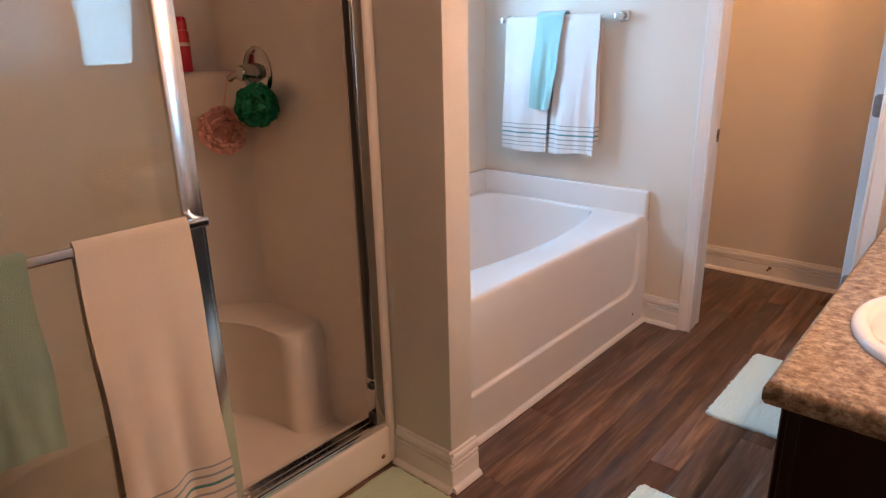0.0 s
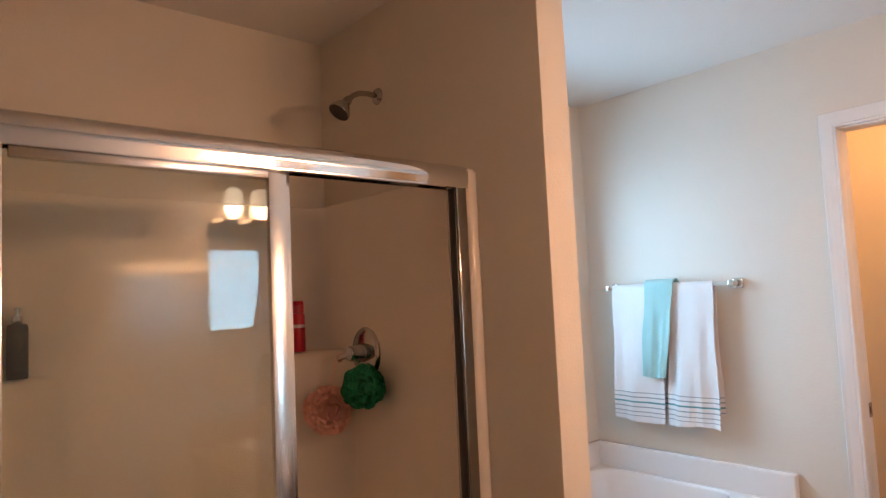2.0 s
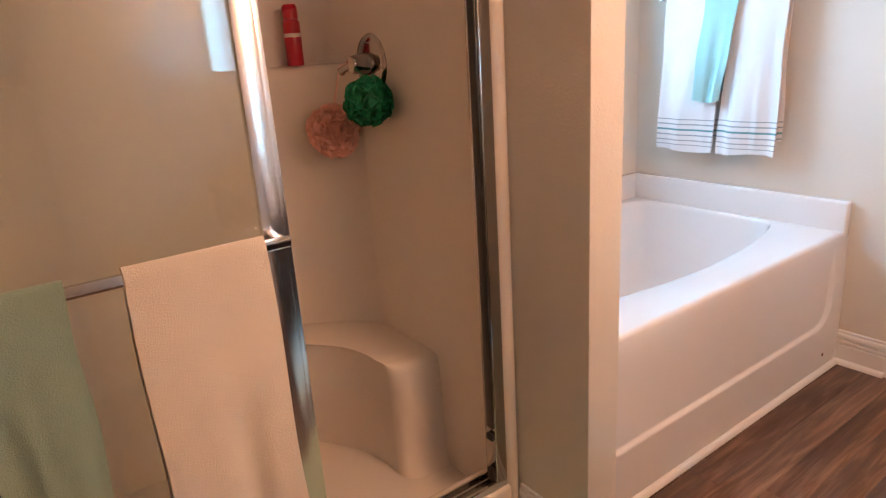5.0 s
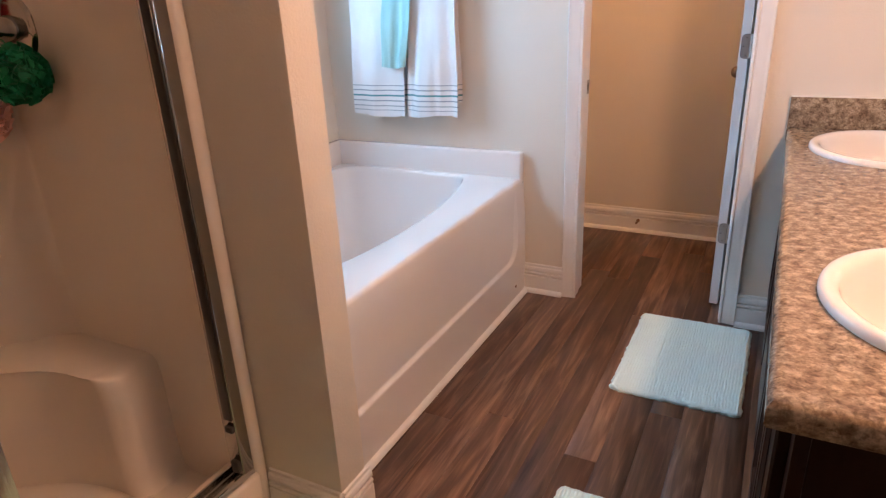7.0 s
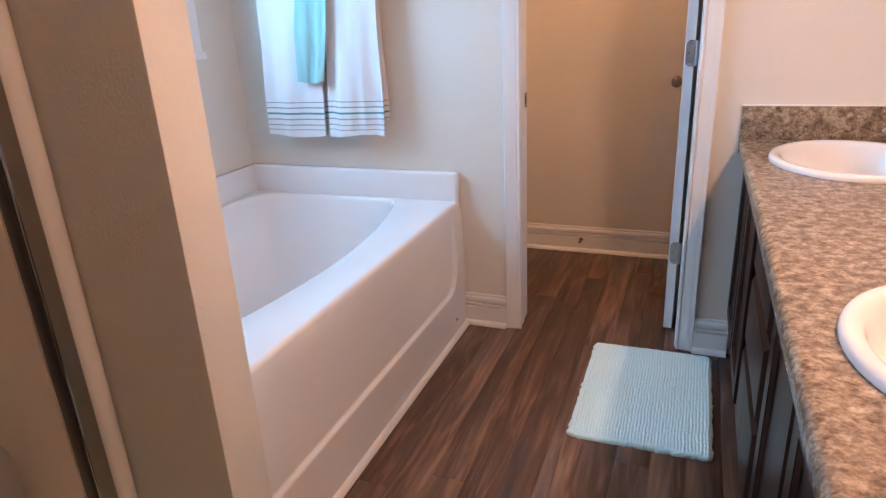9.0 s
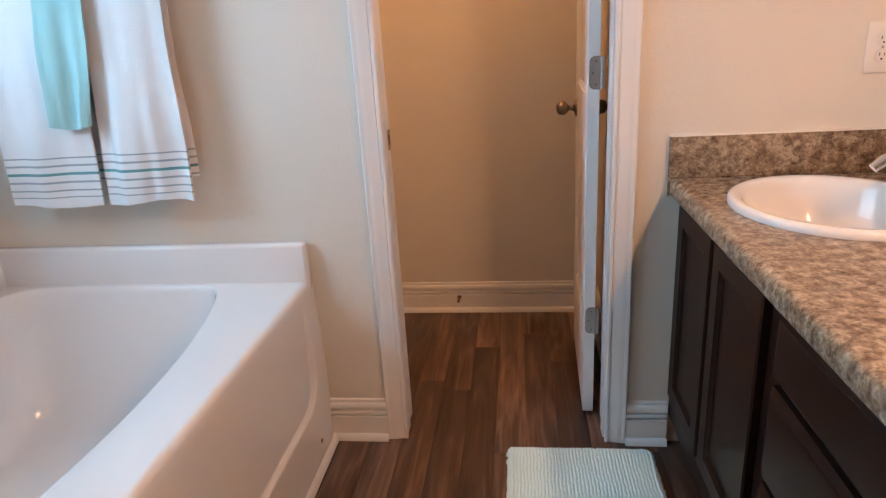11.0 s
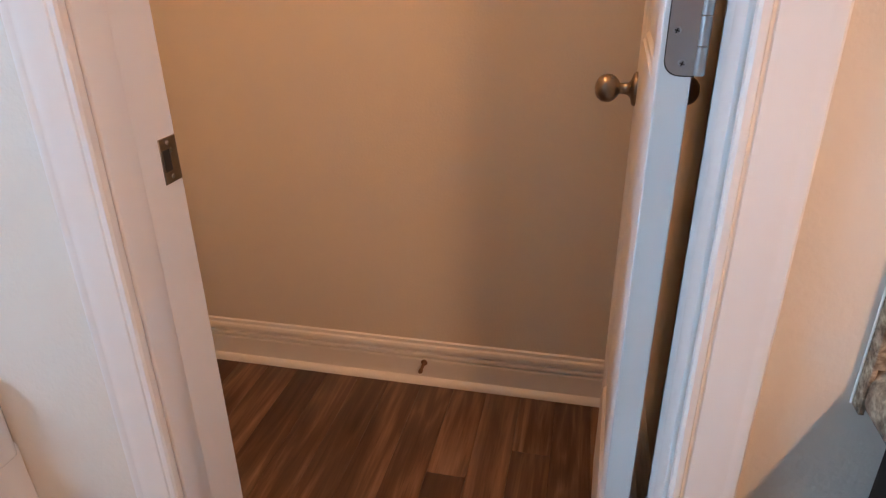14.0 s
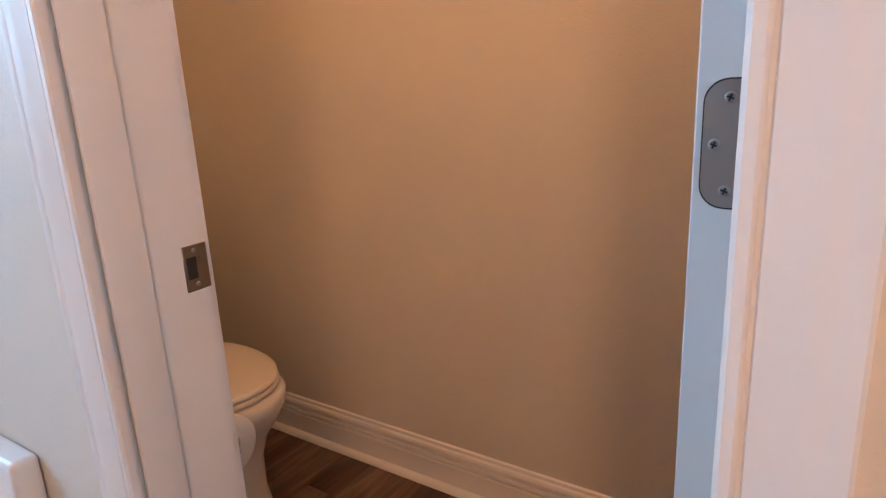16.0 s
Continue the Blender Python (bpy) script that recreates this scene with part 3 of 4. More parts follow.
def tub_radius(a, cx=TC[0], cy=TC[1]):
    """How far the basin's edge lies from its middle, looking along the angle a."""
    lo, hi = 0.05, 1.2
    dx, dy = math.cos(a), math.sin(a)
    for _ in range(40):
        r = (lo + hi) / 2
        v = abs(r * dy) / 0.712
        x = r * dx
        reach = 0.405 - 0.115 * (r * dy / 0.712) ** 2 if x > 0 else 0.405
        u = abs(x) / reach
        p = 16 if x > 0 else 8
        if (u ** p + v ** p) ** (1 / p) < 1:
            lo = r
        else:
            hi = r
    return lo


def rect_radius(a, x0, x1, y0, y1, cx, cy):
    dx, dy = math.cos(a), math.sin(a)
    out = 9.0
    for d, lo, hi, c in ((dx, x0, x1, cx), (dy, y0, y1, cy)):
        if d > 1e-9:
            out = min(out, (hi - c) / d)
        elif d < -1e-9:
            out = min(out, (lo - c) / d)
    return out


def angles_for(x0, x1, y0, y1, cx, cy, n):
    a = [2 * math.pi * i / n for i in range(n)]
    a += [math.atan2(y - cy, x - cx) % (2 * math.pi) for x in (x0, x1) for y in (y0, y1)]
    return sorted(a)


bm = bmesh.new()
DX1, TY0, TY1 = TX - 0.018, WY1 + 0.001, YN - 0.001
ang = angles_for(XW + 0.001, DX1, TY0, TY1, *TC, 160)
rings = [[bm.verts.new((TC[0] + rect_radius(a, XW + 0.001, DX1, TY0, TY1, *TC) * math.cos(a), TC[1] + rect_radius(a, XW + 0.001, DX1, TY0, TY1, *TC) * math.sin(a), TZ)) for a in ang]]
rad = [tub_radius(a) for a in ang]
for s, z in ((1.012, TZ), (1.004, TZ - 0.0015), (0.997, TZ - 0.007), (0.992, TZ - 0.018), (0.975, TZ - 0.08), (0.93, 0.34), (0.885, 0.23), (0.85, 0.175), (0.80, 0.145), (0.70, 0.130), (0.45, 0.124)):
    rings.append([bm.verts.new((TC[0] + s * r * math.cos(a), TC[1] + s * r * math.sin(a), z)) for a, r in zip(ang, rad)])
for a, b in zip(rings, rings[1:]):
    ring_faces(bm, a, b)
bm.faces.new(rings[-1])
part("basin", bm, ACRYLIC, tub, sharp=60)
bm = bmesh.new()
ys = [TY0 + (TY1 - TY0) * i / 150 for i in range(151)]
zs = [0.0, 0.05, 0.10, 0.15] + [0.17 + 0.004 * i for i in range(46)] + [0.38, 0.44, 0.50, 0.53]
grid = []
for y in ys:
    col = []
    for z in zs:
        qy, qz = y - (2.885 - 0.10), (0.198 + 0.10) - z
        d = math.hypot(max(qy, 0), max(qz, 0)) - 0.10 if (qy > 0 and qz > 0) else max(qy, qz) - 0.10
        fade = 1 - smoothstep(0.34, 0.52, z)
        col.append(bm.verts.new((TX + (-0.004 + 0.013 * smoothstep(-0.010, 0.004, d)) * fade, y, z)))
    for i in range(1, 7):
        a = math.pi / 2 * i / 6
        col.append(bm.verts.new((TX - 0.018 + 0.018 * math.cos(a), y, TZ - 0.018 + 0.018 * math.sin(a))))
    grid.append(col)
for a, b in zip(grid, grid[1:]):
    for i in range(len(a) - 1):
        bm.faces.new((a[i], b[i], b[i + 1], a[i + 1]))
part("apron", bm, ACRYLIC, tub, sharp=60)
for x1, y0, y1 in ((TX + 0.003, YN - 0.042, YN - 0.001), (XW + 0.036, TY0 + 0.03, YN - 0.02), (TX - 0.06, TY0 + 0.001, TY0 + 0.034)):
    part("wall_lip", box(bmesh.new(), XW + 0.002, x1, y0, y1, TZ - 0.03, 0.688, 0.011, 3), ACRYLIC, tub, sharp=50)
part("drain", lathe(bmesh.new(), [(0.0, 0.004), (0.022, 0.004), (0.033, 0.002), (0.035, 0.0)], 24, Matrix.Translation((-1.87, 1.80, 0.1245))), CHROME, tub, "chrome drain")
part("plug_cap", lathe(bmesh.new(), [(0.0, 0.004), (0.006, 0.0035), (0.008, 0.0)], 14, pose(TX + 0.008, 2.862, 0.070, 0, 90, 0)), BROWN, tub, "small brown screw cap")

# ---- towels ----


def towel_mesh(width_top, width_bottom, front, back, r, ripple, seed, spread=0.0, nx=56, nv=90, shift=0.0):
    """Cloth folded over a bar along x at the origin; -y is the front. The lower front hem lies at z = -front."""
    rnd = random.Random(seed)
    ph = [rnd.uniform(0, 6.28) for _ in range(6)]
    total = back + math.pi * r + front
    bm = bmesh.new()
    rows = []
    for j in range(nv + 1):
        s = total * j / nv
        if s < back:
            y, z, ny, nz, f = r, -(back - s), 1, 0, (back - s) / front
        elif s < back + math.pi * r:
            a = (s - back) / r
            y, z, ny, nz, f = r * math.cos(a), r * math.sin(a), math.cos(a), math.sin(a), 0
        else:
            y, z, ny, nz, f = -r, -(s - back - math.pi * r), -1, 0, (s - back - math.pi * r) / front
        row = []
        for i in range(nx + 1):
            u = i / nx - 0.5
            w = width_top + (width_bottom - width_top) * f ** 1.3
            amp = ripple * smoothstep(0.02, 0.9, f)
            wave = math.sin(7.5 * u + ph[0] + 0.9 * f) * 0.6 + math.sin(16 * u + ph[1] - 1.1 * f) * 0.24 + math.sin(31 * u + ph[2] + 1.6 * f) * 0.04 + 0.4 * noise.noise((u * 5, f * 3.5, seed + 3))
            edge = 0.003 * math.sin(9 * f + ph[3] + (3 if u > 0 else 0)) * abs(u) * 2
            d = amp * (wave + 0.8) + 0.0005 * noise.noise((u * 43.7, f * 61.3, seed + 0.37))
            sag = 0.006 * math.sin(5 * u + ph[4]) * f
            row.append(bm.verts.new((u * w + edge + shift * f, y + ny * d, z + nz * d * 0.3 + sag)))
        rows.append(row)
    for a, b in zip(rows, rows[1:]):
        for i in range(nx):
            bm.faces.new((a[i], a[i + 1], b[i + 1], b[i]))
    bmesh.ops.recalc_face_normals(bm, faces=bm.faces)
    bmesh.ops.solidify(bm, geom=bm.faces[:], thickness=0.005)
    return bm


def hung_towel(name, bm, material, origin, hem, turn, label):
    """Places the cloth with its origin at the lower hem, so that the woven bands sit above it."""
    bm.transform(Matrix.Translation((0, 0, hem)))
    ob = solid(name, bm, material, label, "towel", sharp=70)
    ob.matrix_basis = pose(origin[0], origin[1], origin[2] - hem, 0, 0, turn)
    return ob


BARY, BARZ = 2.918, 1.503
rail = thing("towel_rail", (-1.83, YN, BARZ), "chrome towel rail with square posts on the wall above the tub", "towel rail")
part("bar", box(bmesh.new(), -2.155, -1.515, BARY - 0.008, BARY + 0.008, BARZ - 0.008, BARZ + 0.008, 0.002), CHROME, rail)
for x in (-2.165, -1.505):
    bm = box(bmesh.new(), x - 0.024, x + 0.024, YN - 0.014, YN - 0.0005, BARZ - 0.024, BARZ + 0.024, 0.006, 3)
    box(bm, x - 0.013, x + 0.013, BARY - 0.014, YN - 0.012, BARZ - 0.014, BARZ + 0.014, 0.004)
    part("post", bm, CHROME, rail)
hung_towel("bath_towel", towel_mesh(0.272, 0.282, 0.665, 0.60, 0.016, 0.013, 3, shift=-0.020), TERRY_WALL, (-1.992, BARY, BARZ), 0.665, 0, "white terry bath towel with grey stripes on the rail")
hung_towel("bath_towel", towel_mesh(0.225, 0.262, 0.660, 0.60, 0.016, 0.020, 8, shift=-0.020), TERRY_WALL, (-1.702, BARY, BARZ), 0.660, 0, "white terry bath towel with grey stripes on the rail")
hung_towel("hand_towel", towel_mesh(0.150, 0.128, 0.440, 0.40, 0.036, 0.015, 5, shift=-0.042), TEAL, (-1.852, BARY, BARZ), 0.440, 0, "teal terry hand towel layered over white towels")

# ---- shower ----
shower = thing("shower_stall", (-1.9, 0.72, 0), "moulded off-white fibreglass shower stall with a corner seat", "shower")
SH = 1.862
LX0, LY0, LY1 = XW + 0.040, SY0 + 0.050, WY0 - 0.046


def liner_ring(bm, z, w, grow=0.0):
    """The liner's plan at one height: w = 0 follows the moulded corner columns, w = 1 the small coves above their ledges."""
    pts = [(SX - 0.03, LY0 - grow), (LX0 + 0.245, LY0 - grow), (LX0 + 0.222, LY0 - grow)]
    for sy, yc in ((-1, LY0), (1, LY1)):
        arc = []
        for k in range(25):
            a = math.pi / 2 * k / 24
            c, n = math.cos(a), math.sin(a)
            big = (LX0 + 0.21 - 0.21 * c ** 1.55, yc - sy * 0.28 + sy * 0.28 * n ** 1.55)
            small = (LX0 + 0.055 - 0.055 * c, yc - sy * 0.055 + sy * 0.055 * n)
            arc.append((big[0] + (small[0] - big[0]) * w - grow * (1 - k / 24), big[1] + (small[1] - big[1]) * w + sy * grow * (k / 24)))
        pins = [(LX0 - grow, yc - sy * d) for d in (0.32, 0.293)]
        pts += pins + arc if sy > 0 else arc[::-1] + pins[::-1]
    pts += [(LX0 + 0.222, LY1 + grow), (LX0 + 0.245, LY1 + grow), (SX - 0.03, LY1 + grow)]
    return [bm.verts.new((x, y, z)) for x, y in pts]


bm = bmesh.new()
rings = [liner_ring(bm, z, w, g) for z, w, g in ((0.05, 0, 0), (0.30, 0, 0), (0.70, 0, 0), (1.10, 0, 0), (1.280, 0, 0), (1.300, 0.02, 0), (1.316, 0.07, 0), (1.326, 0.16, 0), (1.3305, 0.30, 0), (1.3315, 0.90, 0), (1.338, 0.98, 0), (1.350, 1, 0), (1.60, 1, 0), (SH - 0.008, 1, 0), (SH - 0.002, 1, 0.003), (SH, 1, 0.008), (SH, 1, 0.038))]
for a, b in zip(rings, rings[1:]):
    for q in range(len(a) - 1):
        bm.faces.new((a[q], a[q + 1], b[q + 1], b[q]))
part("surround", bm, FIBER, shower, sharp=75)
for y0, y1 in ((SY0 + 0.001, SY0 + 0.062), (1.288, WY0 - 0.001)):
    part("front_flange", box(bmesh.new(), SX - 0.06, SX + 0.004, y0, y1, 0.0, SH + 0.006, 0.020, 5), FIBER, shower)
part("pan", box(bmesh.new(), XW + 0.002, SX - 0.02, SY0 + 0.002, WY0 - 0.002, 0.002, 0.072, 0.01), FIBER, shower)
part("threshold", box(bmesh.new(), SX - 0.115, SX + 0.003, SY0 + 0.03, WY0 - 0.03, 0.0, 0.158, 0.016, 4), FIBER, shower)
part("screw_cap", lathe(bmesh.new(), [(0.0, 0.004), (0.006, 0.0035), (0.009, 0.0)], 14, pose(SX + 0.003, 1.262, 0.052, 0, 90, 0)), BROWN, shower, "small brown screw cap")


def seat_outline():
    """The seat's plan: along both walls, with a front edge that swings from the side panel to the back panel."""
    y_side, x_back = WY0 - 0.044, XW + 0.038
    p = [(x_back, y_side), (-1.757, y_side)]
    c = (-1.812, 1.188)
    for i in range(11):
        a = radians(0 - 9 * i)
        p.append((c[0] + 0.055 * math.cos(a), c[1] + 0.055 * math.sin(a)))
    a, b, d = Vector(p[-1]), Vector((-2.10, 1.145)), Vector((x_back, 0.82))
    for i in range(1, 17):
        t = i / 16
        p.append(tuple((1 - t) ** 2 * a + 2 * t * (1 - t) * b + t * t * d))
    return p


bm = bmesh.new()
out = seat_outline()
cx, cy = sum(p[0] for p in out) / len(out), sum(p[1] for p in out) / len(out)
rings = []
for s, z in ((1.10, 0.068), (1.05, 0.080), (1.02, 0.10), (1.0, 0.14), (0.985, 0.38), (0.975, 0.408), (0.955, 0.430), (0.925, 0.445), (0.88, 0.454), (0.80, 0.458), (0.70, 0.459)):
    ring = []
    for x, y in out:
        fx = x if x <= XW + 0.039 else cx + (x - cx) * s
        fy = y if y >= WY0 - 0.045 else cy + (y - cy) * s
        ring.append(bm.verts.new((fx, fy, z)))
    rings.append(ring)
for a, b in zip(rings, rings[1:]):
    ring_faces(bm, a, b)
bm.faces.new(rings[-1])
part("seat", bm, FIBER, shower, sharp=70)


# sliding doors, both pushed to one side
DYL, DYR = 0.160, 1.288
enclosure = thing("sliding_shower_door", (SX - 0.02, 0.72, 0.158), "chrome framed sliding glass shower door pushed half open", "shower door")
HEAD = [(0.0, 1.806), (0.0, 1.812), (0.004, 1.828), (0.004, 1.850), (-0.004, 1.864), (-0.020, 1.872), (-0.044, 1.872), (-0.056, 1.858), (-0.058, 1.806), (-0.050, 1.806), (-0.050, 1.82), (-0.010, 1.82), (-0.010, 1.806)]
bm = extrude_profile(bmesh.new(), HEAD, (SX + 0.004, DYL - 0.012), (SX + 0.004, DYR), (1, 0))
part("header", bm, CHROME, enclosure, sharp=40)
TRACK = [(0.0, 0.158), (0.0, 0.168), (-0.004, 0.178), (-0.012, 0.178), (-0.012, 0.165), (-0.026, 0.165), (-0.026, 0.184), (-0.030, 0.184), (-0.030, 0.165), (-0.046, 0.165), (-0.046, 0.190), (-0.052, 0.190), (-0.052, 0.158)]
part("track", extrude_profile(bmesh.new(), TRACK, (SX - 0.004, DYL), (SX - 0.004, DYR), (1, 0)), CHROME, enclosure, sharp=30)
for y0, y1 in ((DYL - 0.010, DYL + 0.016), (DYR - 0.040, DYR - 0.001)):
    bm = box(bmesh.new(), SX - 0.048, SX - 0.001, y0, y1, 0.178, 1.808, 0.004, 3)
    part("wall_jamb", bm, CHROME_D, enclosure)
# Added dark strip paints the dark reflection on the jamb's inner face.
part("dark_reflection_strip", box(bmesh.new(), SX - 0.032, SX - 0.004, DYR - 0.0455, DYR - 0.0398, 0.355, 1.806, 0.002), JAMB_DARK, enclosure, "dark glossy strip for the reflection in the jamb's inner face")
part("rubber_stop", box(box(bmesh.new(), SX - 0.030, SX - 0.004, DYR - 0.052, DYR - 0.0395, 0.192, 0.228, 0.003), SX - 0.030, SX - 0.004, DYR - 0.050, DYR - 0.0395, 0.318, 0.338, 0.003), BLACKISH, enclosure)


def shower_panel(x, y0, y1, z0, z1, lead=0.030):
    p = part("door_panel", box(bmesh.new(), x - 0.003, x + 0.003, y0 + 0.02, y1 - 0.02, z0 + 0.015, z1 - 0.015), GLASS, enclosure, "clear glass pane")
    p.visible_shadow = False
    bm = bmesh.new()
    for a, b in ((y0, y0 + 0.022), (y1 - lead, y1)):
        box(bm, x - 0.010, x + 0.010, a, b, z0, z1, 0.002, 2)
    box(bm, x - 0.008, x + 0.008, y0 + 0.03, y1 - 0.03, z1 - 0.028, z1, 0.003)
    box(bm, x - 0.008, x + 0.008, y0 + 0.03, y1 - 0.03, z0, z0 + 0.028, 0.003)
    f = new("panel_frame", finish("panel_frame", bm, CHROME_S))
    f.parent = p
    return p


outer = shower_panel(SX - 0.016, 0.178, 0.737, 0.190, 1.815, 0.044)
shower_panel(SX - 0.041, 0.180, 0.757, 0.192, 1.817)
bm = box(bmesh.new(), SX + 0.032, SX + 0.046, 0.205, 0.728, 1.012, 1.034, 0.003)
for y in (0.222, 0.712):
    box(bm, SX - 0.008, SX + 0.034, y - 0.010, y + 0.010, 1.013, 1.033, 0.003)
tb = new("towel_bar", finish("towel_bar", bm, CHROME))
tb.parent = outer

hung_towel("bath_towel", towel_mesh(0.246, 0.256, 0.775, 0.70, 0.013, 0.019, 11), TERRY_SHOWER, (SX + 0.039, 0.5525, 1.034), 0.775, 90, "cream terry bath towel with striped hem on the shower door")
hung_towel("hand_towel", towel_mesh(0.150, 0.150, 0.410, 0.38, 0.013, 0.008, 14), MINT, (SX + 0.039, 0.268, 1.034), 0.410, 90, "pale green hand towel hung on the shower door bar")

# shower fittings
VX, VY, VZ = -2.005, WY0 - 0.046, 1.325
valve = thing("shower_valve", (VX, VY, VZ), "chrome shower valve with a lever handle on the stall wall", "shower valve")
part("escutcheon", lathe(bmesh.new(), [(0.0, 0.011), (0.040, 0.011), (0.062, 0.009), (0.082, 0.005), (0.086, 0.0)], 40, pose(VX, VY, VZ, 90, 0, 0)), CHROME_D, valve, sharp=60)
bm = lathe(bmesh.new(), [(0.033, 0.008), (0.030, 0.03), (0.026, 0.045), (0.027, 0.062), (0.023, 0.072), (0.0, 0.074)], 28, pose(VX, VY, VZ, 90, 0, 0))
tube(bm, [(VX, VY - 0.058, VZ), (VX - 0.025, VY - 0.066, VZ - 0.006), (VX - 0.042, VY - 0.070, VZ - 0.010), (VX - 0.060, VY - 0.072, VZ - 0.018)], [0.014, 0.012, 0.011, 0.013], 14)
part("lever_handle", bm, CHROME_D, valve, sharp=60)
head = thing("overhead_shower", (-1.945, WY0, 2.213), "chrome shower head on a bent arm above the stall", "shower head")
part("flange", lathe(bmesh.new(), [(0.0, 0.014), (0.014, 0.014), (0.024, 0.009), (0.030, 0.002), (0.030, 0.0)], 28, pose(-1.945, WY0 - 0.0005, 2.213, 90, 0, 0)), CHROME_D, head, sharp=60)
arm = [(-1.945, WY0 - 0.005, 2.213), (-1.945, WY0 - 0.04, 2.216), (-1.945, WY0 - 0.075, 2.212), (-1.945, WY0 - 0.10, 2.200), (-1.945, WY0 - 0.122, 2.180)]
part("arm", tube(bmesh.new(), arm, 0.0095, 14), CHROME_D, head, sharp=60)
hm = Matrix.Translation((-1.945, WY0 - 0.118, 2.186)) @ pose(0, 0, 0, 180 - 38, 0, 0)
part("rose", lathe(bmesh.new(), [(0.0, 0.0), (0.013, 0.0), (0.016, 0.012), (0.014, 0.022), (0.022, 0.032), (0.036, 0.056), (0.0385, 0.066), (0.0365, 0.070)], 30, hm), CHROME_D, head, sharp=60)
part("spray_face", lathe(bmesh.new(), [(0.0365, 0.070), (0.034, 0.067), (0.0, 0.065)], 30, hm), BLACKISH, head, "dark spray face")


def loofah(name, centre, r, material, seed, label):
    """A pouf of many ruffled net petals tied at the middle, with a cord loop."""
    rnd = random.Random(seed)
    bm = bmesh.new()
    for k in range(120):
        z = 1 - 2 * (k + 0.5) / 120
        a = k * 2.399963
        d = Vector((math.sqrt(1 - z * z) * math.cos(a), math.sqrt(1 - z * z) * math.sin(a), z))
        side = d.orthogonal().normalized()
        side.rotate(Matrix.Rotation(rnd.uniform(0, 6.28), 3, d))
        up = d.cross(side)
        w, ph = rnd.uniform(0.30, 0.48) * r, rnd.uniform(0, 6.28)
        reach = r * rnd.uniform(0.86, 1.06)
        prev = None
        for j in range(11):
            s = j / 10 - 0.5
            crest = reach * (1 - 0.18 * (2 * s) ** 2)
            sway = 0.16 * r * math.sin(9 * s + ph)
            row = [bm.verts.new(d * (crest * f) + side * (s * 2 * w * (0.35 + 0.65 * f)) + up * (sway * f * f + 0.05 * r * math.sin(25 * s + ph) * f)) for f in (0.70, 0.86, 0.96, 1.0)]
            if prev:
                for q in range(3):
                    bm.faces.new((prev[q], row[q], row[q + 1], prev[q + 1]))
            prev = row
    lathe(bm, [(0.0, -0.9 * r), (0.64 * r, -0.64 * r), (0.9 * r, 0.0), (0.64 * r, 0.64 * r), (0.0, 0.9 * r)], 14)
    bm.transform(Matrix.Translation(centre))
    ob = thing(name, centre, label, "loofah")
    part("pouf", bm, material, ob, sharp=80)["kind"] = "stuff"
    return ob


g = loofah("loofah", (-1.915, VY - 0.075, 1.224), 0.073, LOOFAH_G, 4, "bright green mesh loofah hanging from the shower valve")
part("cord", tube(bmesh.new(), [(-1.915, VY - 0.07, 1.27), (-1.95, VY - 0.068, 1.30), (VX - 0.02, VY - 0.066, VZ + 0.004), (VX, VY - 0.05, VZ + 0.028)], 0.002, 8), LOOFAH_G, g)
g = loofah("loofah", (-2.118, VY - 0.09, 1.130), 0.084, LOOFAH_P, 9, "peach pink mesh loofah hanging from the shower valve")
part("cord", tube(bmesh.new(), [(-2.12, VY - 0.085, 1.19), (-2.10, VY - 0.075, 1.26), (VX - 0.07, VY - 0.07, VZ + 0.0), (VX - 0.05, VY - 0.058, VZ + 0.004)], 0.002, 8), LOOFAH_P, g)


def pump_bottle(at, r, h, material, label):
    ob = thing("pump_bottle", at, label, "bottle", "bottles on the shower ledge")
    m = Matrix.Translation(at)
    part("bottle", lathe(bmesh.new(), [(0.0, 0.0), (r * 0.95, 0.0), (r, 0.006), (r, h - 0.012), (r * 0.85, h - 0.003), (r * 0.4, h), (r * 0.4, h + 0.006), (0.0, h + 0.006)], 28, m), material, ob)
    bm = lathe(bmesh.new(), [(0.0, h + 0.006), (0.014, h + 0.006), (0.014, h + 0.020), (0.005, h + 0.021), (0.005, h + 0.034), (0.010, h + 0.035), (0.010, h + 0.044), (0.0, h + 0.045)], 20, m)
    tube(bm, [(at[0], at[1], at[2] + h + 0.040), (at[0] + 0.03, at[1], at[2] + h + 0.037)], 0.004, 10)
    part("pump", bm, CHROME, ob, "silver pump")
    return ob


pump_bottle((-2.256, 0.312, 1.331), 0.0265, 0.152, PLASTIC_K, "black pump bottle with a silver top on the ledge")
pump_bottle((-2.256, 0.252, 1.331), 0.029, 0.150, PLASTIC_C, "milky pump bottle with a silver top on the ledge")
can = thing("spray_can", (-2.236, 1.152, 1.331), "red shaving foam can standing on the shower ledge", "spray can")
cm = Matrix.Translation((-2.236, 1.152, 1.331))
part("can", lathe(bmesh.new(), [(0.0, 0.0), (0.025, 0.0), (0.026, 0.003), (0.026, 0.128), (0.022, 0.136), (0.0, 0.137)], 28, cm), PLASTIC_R, can)
part("cap", lathe(bmesh.new(), [(0.0, 0.137), (0.0235, 0.137), (0.023, 0.172), (0.018, 0.180), (0.0, 0.181)], 28, cm), PLASTIC_R, can)
part("label_band", lathe(bmesh.new(), [(0.0262, 0.085), (0.0264, 0.087), (0.0264, 0.094), (0.0262, 0.096)], 28, cm), LABEL, can, "pale label stripe")

# ---- vanity ----
CX, CZ, VY0, VY1 = -0.272, 0.848, 1.093, YN
